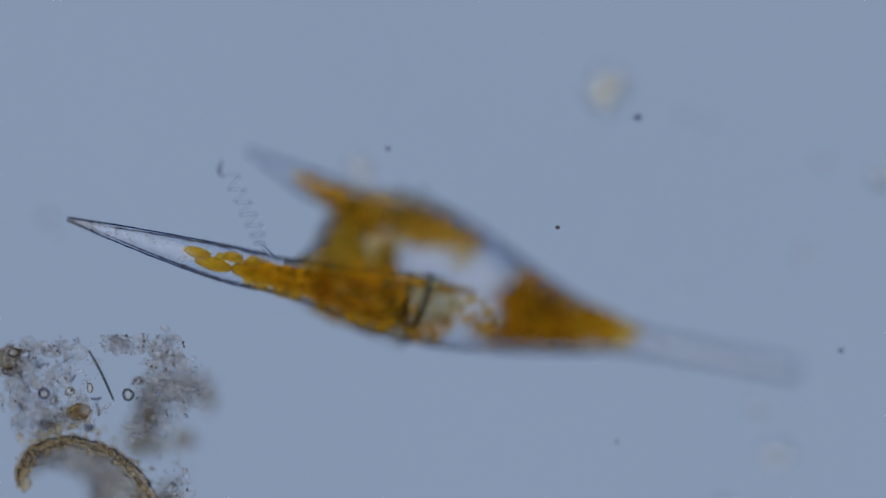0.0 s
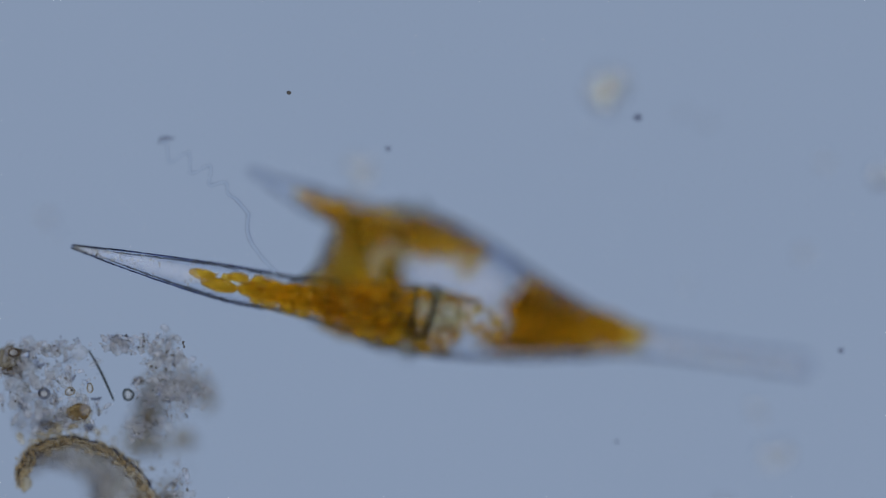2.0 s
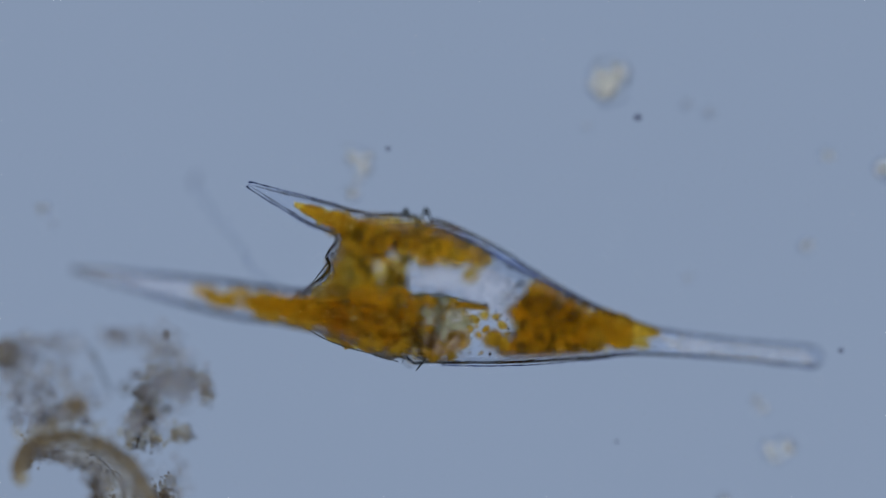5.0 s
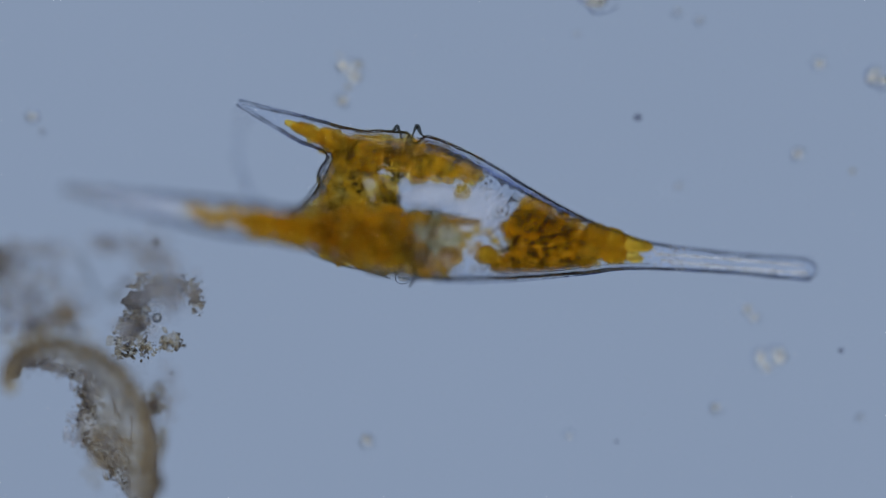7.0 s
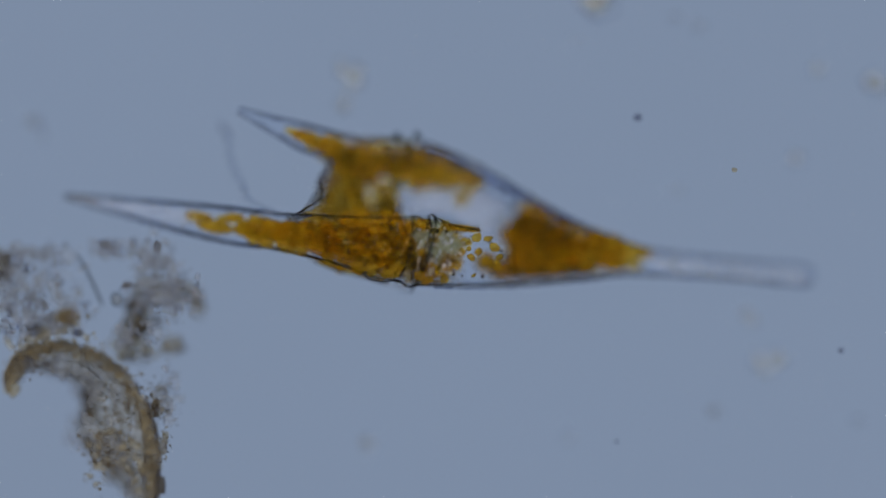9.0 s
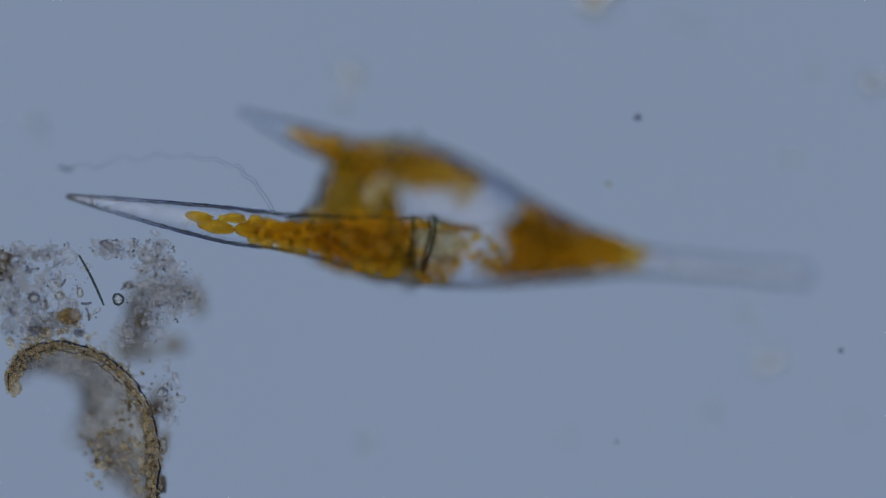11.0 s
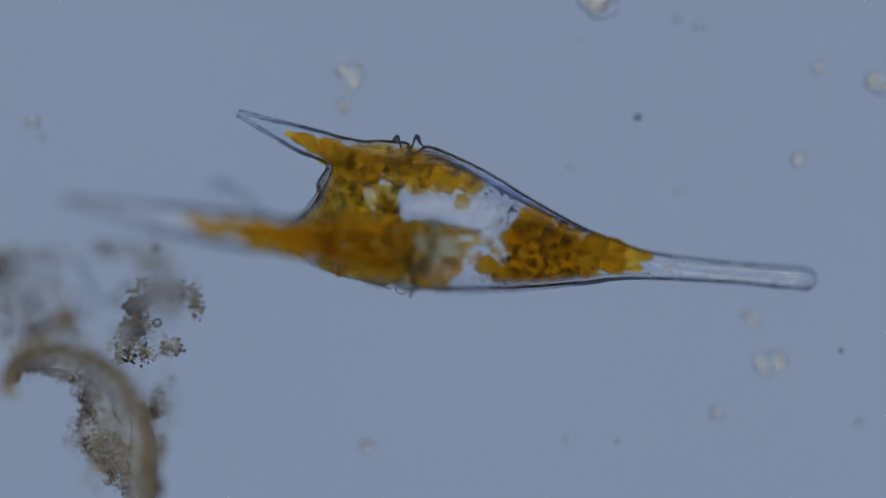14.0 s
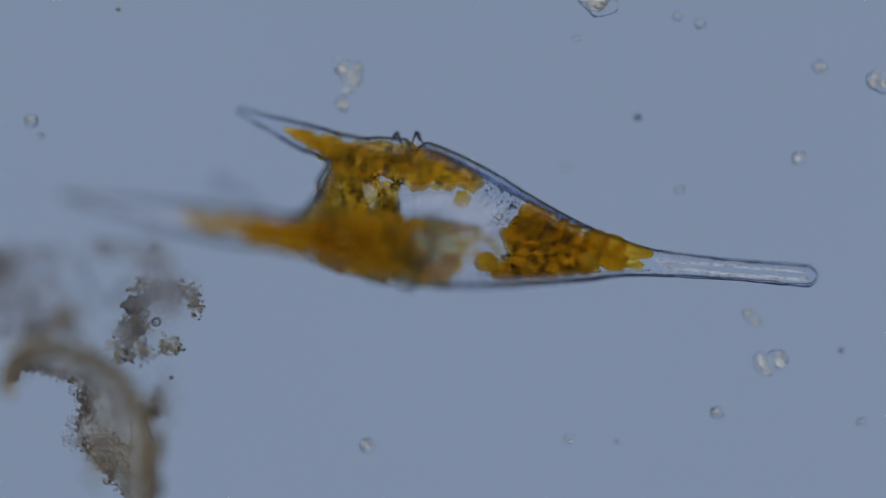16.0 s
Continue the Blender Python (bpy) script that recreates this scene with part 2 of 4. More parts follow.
def shrink(stations, k, first=0.0, last=1.0, n=14):
    """A slimmer stretch of the same form, for what fills it."""
    fine = smooth_path(stations, 60)
    a, b = int(first * 59), int(last * 59)
    pick = [fine[a + round((b - a) * i / (n - 1))] for i in range(n)]
    res = []
    for i, (x, y, z, r, h) in enumerate(pick):
        end = min(1.0, 0.35 + 0.65 * min(i, n - 1 - i) / 2)
        res.append((x, y, z, max(r * k * end, 1.0), max(h * k * end, 0.0002)))
    return res


PORES = bpy.data.textures.new("pores", "CLOUDS")
PORES.noise_scale = 0.0016


def theca():
    bm = bmesh.new()
    for st, tilt in ((EPI, TILT), (HYPO, TILT), (GIRDLE, TILT), (CREST, 0), (LEFT, 0), (UPPER, 0)):
        loft(bm, [tuple(p) for p in smooth_path(st, 40)], tilt=tilt)
    ob = fused(part("theca", local(bm), THECA, cell, "clear glassy armour with dark thin outlines"), 0.00075)
    d = ob.modifiers.new("pores", "DISPLACE")
    d.texture, d.strength, d.texture_coords = PORES, 0.00026, "LOCAL"
    so = ob.modifiers.new("wall", "SOLIDIFY")
    so.thickness, so.offset = 0.00075, -1
    ob.visible_shadow = False


def edge(x, side):
    """Half-way in from the outline at x: side -1 the far edge, 1 the near one."""
    st = HYPO[::-1] if x < 715 else EPI
    xs = [p[0] for p in st]
    return float(np.interp(x, xs, [p[1] + side * p[3] for p in st]))


def roomy(x, y, r=0.0):
    """Whether a grain of half-size r lies inside the cell's outline, seen from above."""
    top = np.interp(x, *zip(*FAR_SIDE)) if x < 735 else edge(x, -1)
    foot = edge(x, 1) if x > 692 else np.interp(x, *zip(*KEEL))
    if y < top + 0.8 * r + 3 or y > foot - 0.9 * r - 4:
        return False
    return x > 600 or y > 382 or x > np.interp(y, [p[1] for p in HOLLOW], [p[0] for p in HOLLOW]) + 0.8 * r


CLOUDS = bpy.data.textures.new("lumps", "CLOUDS")
CLOUDS.noise_scale = 0.0035


MASSES = {}


def plastid_masses():
    for name, pieces, mat, label in (
            ("ridge_plastids", [[(545, 415, .0275, 16, .0025), (590, 432, .0250, 30, .0035), (650, 440, .0235, 40, .0040), (690, 448, .0225, 38, .0034),
                                 (728, 454, .0215, 30, .0026), (752, 462, .0205, 16, .0018)],
                                [(535, 436, .0205, 10, .002), (575, 452, .0190, 18, .002), (620, 468, .0180, 20, .002), (680, 484, .0180, 16, .002), (740, 484, .0190, 16, .0022), (775, 484, .0170, 13, .002)]], RIDGE_MASS, "dense amber mass along the thick side"),
            ("horn_plastids", [shrink(LEFT, 0.50, 0.12, 0.34)], RIDGE_MASS, "amber mass in the root of the long hind horn"),
            ("shelf_plastids", [[(572, 268, .0120, 14, .002), (600, 268, .0096, 22, .0022), (650, 276, .0084, 30, .0024), (700, 282, .0082, 30, .0024),
                                 (740, 288, .0082, 30, .0024), (785, 300, .0082, 24, .0022), (832, 318, .0084, 12, .0014)],
                                [(556, 390, .0125, 10, .0018), (610, 390, .0110, 14, .0018), (670, 392, .0105, 14, .0018), (712, 396, .0105, 10, .0012)],
                                [(604, 285, .0100, 24, .002), (594, 325, .0085, 24, .002), (578, 368, .0110, 22, .002)], shrink(UPPER, 0.50, 0.25, 0.50),
                                [(598, 345, .0080, 28, .0018), (635, 350, .0072, 38, .0018), (675, 352, .0070, 36, .0016), (704, 350, .0070, 22, .0012)]], LAYER,
             "golden layer under the flat side"),
            ("sap_layer", [[(680, 428, .0205, 38, .0016), (715, 430, .0210, 46, .0022), (755, 434, .0212, 48, .0026), (790, 442, .0200, 38, .0022), (815, 450, .0185, 20, .0014)],
                           [(725, 470, .0190, 26, .0024), (765, 474, .0180, 28, .0028), (795, 478, .0165, 16, .0018)]], SAP, "hazy olive sap beside the girdle"),
            ("apical_plastids", [[(915, 452, .0072, 36, .002), (928, 440, .0072, 58, .0030), (960, 440, .0072, 58, .0032), (1010, 446, .0072, 42, .0030), (1040, 452, .0074, 26, .0024),
                                  (1085, 455, .0078, 16, .002), (1112, 456, .0080, 8, .0014)], [(872, 490, .0075, 8, .002), (888, 484, .0075, 15, .002), (930, 470, .0072, 36, .0026)]],
             AMBER, "dark orange wedge at the base of the long horn")):
        bm = bmesh.new()
        for st in pieces:
            loft(bm, [tuple(p) for p in smooth_path(st, 20)])
        ob = MASSES[name] = fused(part(name, local(bm), mat, cell, label), 0.0008, 3)
        d = ob.modifiers.new("lumps", "DISPLACE")
        d.texture, d.strength, d.texture_coords = CLOUDS, 0.0042, "LOCAL"


# zone: plan x range, y range (None: the whole outline), z range, count, half-size range, share of yellow ones
ZONES = [
    ((545, 722), (384, 502), (.0235, .0325), 50, (8, 14), 0.2),
    ((535, 722), (392, 504), (.0155, .0215), 50, (7, 12), 0.3),
    ((872, 1055), None, (.0055, .0095), 100, (8, 14), 0.03),
    ((735, 800), (395, 500), (.0220, .0310), 17, (6, 11), 0.5),
    ((800, 890), (412, 488), (.0215, .0290), 15, (4, 9), 0.8),
    ((570, 722), (246, 310), (.0068, .0102), 92, (7, 13), 0.40),
    ((556, 706), (306, 390), (.0058, .0085), 46, (7, 12), 0.85),
    ((560, 735), (376, 495), (.0080, .0130), 18, (8, 13), 0.2),
    ((728, 842), (268, 332), (.0066, .0100), 46, (7, 13), 0.35),
    ((738, 800), (446, 500), (.0130, .0230), 9, (7, 12), 0.3),
]


def chloroplasts():
    rnd = random.Random(7)
    singles, rest = [0], {"ORANGE": bmesh.new(), "YELLOW": bmesh.new()}
    kinds = {}
    for mat_name, mat in (("ORANGE", ORANGE), ("YELLOW", YELLOW), ("GOLDEN", GOLDEN)):
        for k in range(4):
            bm = bmesh.new()
            lump(bm, Vector(), (10 * S, 10 * S, 10 * S), 4, 0.12 if mat == GOLDEN else 0.34, k * 2.3 + 1)
            kinds[mat_name, k] = mesh_of(bm, "chloroplast", mat)

    def put(x, y, z, a, b, c, turn, mat_name):
        place = (Matrix.Translation(P(x, y, z) - PIVOT) @ Matrix.Rotation(radians(turn), 4, "Z")
                 @ Matrix.Diagonal((a / 10, b / 10, c / 10, 1)))
        if singles[0] < 290:
            singles[0] += 1
            ob = new("chloroplast", kinds[mat_name, rnd.randrange(4)])
            ob.parent = MASSES["apical_plastids" if x > 865 else "horn_plastids" if x < 545 and y > 375 else "shelf_plastids" if z < .0125 and y < 388 or x < 600 and y < 300
                               else "ridge_plastids"]
            ob.matrix_basis = place
        else:
            lump(rest[mat_name], P(x, y, z) - PIVOT, (a * S, b * S, c * S), 3, 0.36, x + y, radians(turn))

    # along the two hind horns, and a few lone ones
    for x, y, z, a, b, turn, mat_name in (
            (352, 384, .0415, 24, 10, -8, "GOLDEN"), (382, 402, .0405, 34, 12, -10, "GOLDEN"), (416, 386, .0395, 20, 9, -6, "GOLDEN"),
            (436, 408, .0385, 22, 13, -14, "GOLDEN"), (452, 390, .0385, 14, 9, 0, "GOLDEN"), (466, 414, .0378, 20, 12, -10, "GOLDEN"),
            (480, 398, .0370, 17, 11, -10, "GOLDEN"), (498, 420, .0365, 18, 13, -12, "GOLDEN"), (512, 402, .0362, 17, 12, -8, "GOLDEN"),
            (528, 424, .0350, 17, 14, -10, "GOLDEN"), (540, 404, .0355, 16, 12, 0, "GOLDEN"), (556, 434, .0340, 17, 13, -14, "GOLDEN"),
            (450, 424, .0372, 15, 8, -14, "GOLDEN"), (505, 440, .0345, 16, 8, -16, "GOLDEN"), (530, 444, .0335, 15, 9, -14, "GOLDEN"),
            (470, 432, .0362, 15, 7, -16, "GOLDEN"), (556, 408, .0345, 15, 12, 0, "GOLDEN"), (395, 388, .0405, 10, 7, 0, "YELLOW"),
            (562, 366, .0150, 15, 11, 40, "YELLOW"), (574, 342, .0120, 14, 11, 50, "YELLOW"), (548, 384, .0220, 15, 9, 30, "YELLOW"),
            (590, 318, .0090, 14, 11, 50, "GOLDEN"), (538, 398, .0280, 14, 10, 10, "GOLDEN"),
            (520, 235, .0160, 17, 7, -22, "YELLOW"), (540, 242, .0155, 22, 12, -20, "GOLDEN"), (562, 256, .0150, 19, 12, -24, "GOLDEN"),
            (580, 248, .0150, 16, 11, -10, "GOLDEN"), (588, 266, .0140, 16, 11, -24, "YELLOW"),
            (1058, 424, .0100, 24, 17, -20, "GOLDEN"), (1086, 432, .0098, 24, 17, -16, "GOLDEN"), (1120, 444, .0092, 36, 13, -14, "GOLDEN"),
            (1088, 468, .0095, 22, 14, 0, "GOLDEN"), (1118, 466, .0088, 20, 10, -10, "YELLOW"), (1040, 460, .0095, 20, 16, 10, "YELLOW"),
            (1030, 478, .0095, 20, 9, 5, "GOLDEN"), (818, 352, .0090, 14, 13, 0, "YELLOW"), (846, 324, .0095, 11, 10, 0, "YELLOW"), (860, 464, .0100, 21, 18, 10, "GOLDEN"),
            (795, 468, .0120, 23, 20, 20, "GOLDEN"), (775, 490, .0150, 17, 12, 10, "GOLDEN"), (818, 404, .0262, 36, 6, -8, "GOLDEN")):
        put(x, y, z, a, b, min(a, b) * 0.8, turn, mat_name)
    for (x0, x1), ys, (z0, z1), n, (r0, r1), yellow in ZONES:
        kept, tries = [], 0
        gap = 1.02 if x0 == 735 and ys[0] == 395 else 0.72
        while len(kept) < n and tries < 6000:
            tries += 1
            x, r = rnd.uniform(x0, x1), rnd.uniform(r0, r1)
            y, z = rnd.uniform(*(ys or (edge(x, -1), edge(x, 1)))), rnd.uniform(z0, z1)
            if not roomy(x, y, r) or x < 560 and y > 376 and not 388 + r < y < 458 - r - 0.3 * (560 - x):
                continue
            if any((x - q[0]) ** 2 + (y - q[1]) ** 2 + ((z - q[2]) / S * 1.3) ** 2 < (gap * (r + q[3])) ** 2 for q in kept):
                continue
            if x0 == 872 and x < 928 - 0.42 * (y - 365):      # the slanting front of the wedge
                continue
            if z < .0125 and math.hypot(x - 656, y - 342) < 13 + 0.7 * r:      # a clear vacuole in the golden layer
                continue
            if ys and ys[0] == 306 and x > 640 and rnd.random() < 0.2:
                continue
            kept.append((x, y, z, r))
            tone = "YELLOW" if rnd.random() < yellow else "ORANGE"
            put(x, y, z, r * rnd.uniform(0.9, 1.35), r * rnd.uniform(0.75, 1.05), r * rnd.uniform(0.6, 0.9), rnd.uniform(-40, 40), tone)
    for mat_name, mat in (("ORANGE", ORANGE), ("YELLOW", YELLOW)):
        tagged(part("small_plastids", rest[mat_name], mat, cell, "many small packed plastids"), kind="stuff")


def nucleus():
    bm = bmesh.new()
    lump(bm, P(852, 384, .0140) - PIVOT, (52 * S, 44 * S, .006), 3, 0.3, 4.0, -0.3)
    lump(bm, P(765, 362, .0110) - PIVOT, (56 * S, 24 * S, .003), 3, 0.3, 6.0)
    fused(part("nucleus", bm, PALE, cell, "pale cloudy body in the clear middle"), 0.0009, 3)
    for x, y, r in ((654, 339, 11.5), (660, 364, 6.0)):
        bm = bmesh.new()
        lump(bm, P(x, y, .0112) - PIVOT, (r * S, r * S * 0.95, r * S * 0.9), 3, 0.12, x)
        part("vacuole", bm, CORE, cell, "small bright clear vacuole")


def crest_top(x, y):
    """Height of the thick side's roof."""
    st = sorted(CREST + LEFT[2:])
    xs = [p[0] for p in st]
    yc, z, r, h = (float(np.interp(x, xs, [p[k] for p in st])) for k in (1, 2, 3, 4))
    return z + h * math.sqrt(max(0.05, 1 - ((y - yc) / r) ** 2))


def granules():
    rnd = random.Random(11)
    bm = bmesh.new()
    for (x0, x1), (y0, y1), zs, n, crowd in (((575, 708), (250, 386), (.0100, .0114), 1350, -0.06), ((706, 728), (250, 326), (.0100, .0114), 90, -0.06), ((728, 850), (262, 332), (.0098, .0112), 310, -0.08),
                                             ((575, 706), (250, 386), (.0066, .0090), 420, -0.1), ((706, 835), (258, 322), (.0066, .0090), 170, -0.1), ((872, 1060), (375, 498), (.0062, .0090), 420, -0.1),
                                             ((540, 735), (388, 495), None, 260, -1), ((735, 890), (400, 490), None, 60, -1),
                                             ((560, 760), (390, 496), (.0125, .0195), 700, -0.1),
                                             ((860, 930), (318, 410), (.006, .0110), 130, -0.1), ((870, 1060), (375, 498), (.0098, .0116), 1000, -0.14)):
        for _ in range(n):
            x, y = rnd.uniform(x0, x1), rnd.uniform(y0, y1)
            if noise.noise(Vector((x / 17, y / 13, 3.1))) < crowd + 0.10 * rnd.random():      # they gather in streaks
                continue
            near = roomy(x, y, 6) if x > 560 else 385 + (560 - x) * 0.02 < y < 452 - (560 - x) * 0.2
            if x < 590 and zs is None and rnd.random() < 0.65:
                continue
            if not near or (y0 == 375 and x < 924 - 0.42 * (y - 365)) or zs and math.hypot(x - 656, y - 342) < 12:
                continue
            z = rnd.uniform(*zs) + (max(-.0016, min(.0008, (310 - y) * .00003)) if y0 < 263 else 0) if zs else crest_top(x, y) - rnd.uniform(.0010, .0022)
            r = (1.1 + 2.2 * rnd.random() ** 1.6) * S
            lump(bm, P(x, y, z) - PIVOT, (r * rnd.uniform(0.8, 1.7), r, r), 1, 0.4, x, rnd.random() * 3)
    for _ in range(46):      # clotted lumps in the foot of the thick side
        x = rnd.uniform(535, 765)
        y = rnd.gauss(445 + 0.14 * (x - 535), 13)
        if y < edge(x, 1) - 12 - max(0, 600 - x) * 0.2 and y > 398:
            r = rnd.uniform(2.5, 6.0) * S
            lump(bm, P(x, y, rnd.uniform(.0160, .0198)) - PIVOT, (r * 1.3, r, r * 0.7), 2, 0.6, x, rnd.random() * 3)
    for x, y, r in ((838, 318, 3.2), (850, 328, 3.0), (883, 330, 3.2), (888, 338, 3.8), (899, 334, 2.2), (919, 347, 3.0), (926, 350, 3.2), (862, 324, 2.4),
                    (905, 362, 3.0), (913, 368, 3.4), (888, 386, 2.8), (896, 392, 3.0), (900, 378, 2.2), (915, 384, 2.8), (908, 396, 3.0), (624, 318, 3.4), (656, 268, 3.2)):
        lump(bm, P(x, y, .0105) - PIVOT, (r * S, r * S, r * S), 2, 0.3, x)
    tagged(part("granules", bm, BROWN, cell, "tiny dark brown granules"), kind="stuff")
    bm = bmesh.new()
    for k in range(110):
        x, y = rnd.uniform(738, 822), rnd.uniform(398, 488)
        if edge(x, 1) - 12 > y:
            r = rnd.uniform(2.0, 4.5) * S
            lump(bm, P(x, y, crest_top(x, y) - rnd.uniform(.0012, .0050)) - PIVOT, (r * 1.3, r, r), 1, 0.5, x, rnd.random() * 3)
    for k in range(420):
        x, y = rnd.uniform(702, 908), rnd.uniform(305, 420)
        if roomy(x, y, 8) and x < 930 - 0.42 * (y - 365):
            r = rnd.uniform(0.8, 2.0) * S
            lump(bm, P(x, y, rnd.uniform(.0062, .0092)) - PIVOT, (r * 1.2, r, r), 1, 0.4, x, rnd.random() * 3)
    tagged(part("cytoplasm_grains", bm, HAZE, cell, "fine pale grains in the clear cell sap"), kind="stuff")
    bm = bmesh.new()
    for _ in range(46):
        x = rnd.uniform(1150, 1215)
        r = rnd.uniform(2, 5) * S
        lump(bm, P(x, 466 + rnd.gauss(0, 10), rnd.uniform(.0085, .0125)) - PIVOT, (r, r, r), 1, 0.2, x)
    tagged(part("oil_droplets", bm, PALE, cell, "bright clear droplets"), kind="stuff")


def ridges():
    # where the girdle's rims cross the thick side: plan x, y and height
    for pts, r in (([(729, 380, .0335), (731, 390, .0345), (730, 415, .0365), (728, 440, .0368), (721, 464, .0345), (711, 486, .0285), (699, 506, .0215)], 2.0),
                   ([(766, 378, .0333), (771, 392, .0345), (768, 416, .0365), (761, 446, .0368), (750, 474, .0335), (739, 499, .0255), (724, 521, .0205)], 3.0),
                   ([(757, 384, .0333), (763, 398, .0345), (760, 420, .0365), (753, 446, .0368), (743, 474, .0335), (733, 498, .0255)], 2.2),
                   ([(729, 440, .0360), (738, 452, .0358), (731, 466, .0345), (722, 482, .0300)], 1.1)):
        path = [Vector(p) for p in smooth_path([tuple(P(x, y, z - .0012) - PIVOT) for x, y, z in pts], 40)]
        bm = bmesh.new()
        tube(bm, path, [r * S * (0.25 + 0.75 * min(1.0, 0.25 * min(i, 39 - i))) * (1 + 0.6 * noise.noise(p * 700)) for i, p in enumerate(path)], 6)
        part("girdle_ridge", bm, RIM, cell, "dark raised rim of the girdle")
    # the teeth where the girdle meets the far edge
    for pts in ([(688, 246), (696, 244), (703, 235), (707, 247), (711, 258), (717, 269)], [(752, 255), (744, 248), (738, 235), (733, 243), (728, 257), (720, 269)]):
        path = [Vector(p) for p in smooth_path([tuple(P(x, y, .0125 - (y - 235) * .00003) - PIVOT) for x, y in pts], 24)]
        bm = bmesh.new()
        tube(bm, path, [3.4 * S * (0.2 + 0.8 * min(1.0, k / 6, ((23 - k) / 13) ** 1.3)) * (1 + 0.4 * noise.noise(p * 800)) for k, p in enumerate(path)], 7)
        part("girdle_tooth", bm, RIM, cell, "dark hooked tooth of the girdle rim")
    # seams, and dark outlines painted in at the foot, hollow and inner edges
    for pts, r in (([(505, 386, .0370), (560, 381, .0355), (620, 384, .0345), (690, 386, .0345), (742, 384, .0340)], 2.4),
                   ([(545, 377, .0190), (600, 381, .0182), (660, 386, .0180), (710, 388, .0180), (768, 386, .0180), (800, 394, .0180), (850, 404, .0180)], 1.9),
                   ([(x, y, .0180 + .006 * ((692 - x) / 180) ** 3) for x, y in KEEL], 1.9),
                   ([(742, 384, .0340), (756, 398, .0345), (764, 380, .0335), (790, 396, .0325), (850, 408, .0290)], 2.0),
                   ([(582, 290, .0140), (566, 327, .0165), (548, 355, .0205), (526, 378, .0275), (488, 383, .0350)], 1.8),
                   ([(568, 276, .0130), (585, 290, .0115), (579, 308, .0115), (571, 330, .0130), (554, 358, .0165), (534, 378, .0220), (512, 386, .0290)], 4.6),
                   ([(752, 268, .0112), (800, 287, .0110), (850, 313, .0106), (900, 340, .0104), (960, 371, .0104), (1012, 390, .0104), (1040, 408, .0104),
                     (1080, 418, .0100), (1150, 440, .0094)], 1.4),
                   ([(860, 490, .0100), (866, 476, .0100), (880, 462, .0100), (898, 450, .0100)], 1.3),
                   ([(880, 502, .0150), (960, 495, .0140), (1015, 489, .0130), (1070, 481, .0115), (1150, 478, .0098)], 1.2)):
        bm = bmesh.new()
        path = [Vector(p) for p in smooth_path([tuple(P(*q) - PIVOT) for q in pts], 26)]
        tube(bm, path, [r * S * (0.7 + 0.5 * noise.noise(p * 900)) for p in path], 6)
        part("plate_seam", bm, RIM, cell, "dark cord drawing plate seams and dark optical outlines")


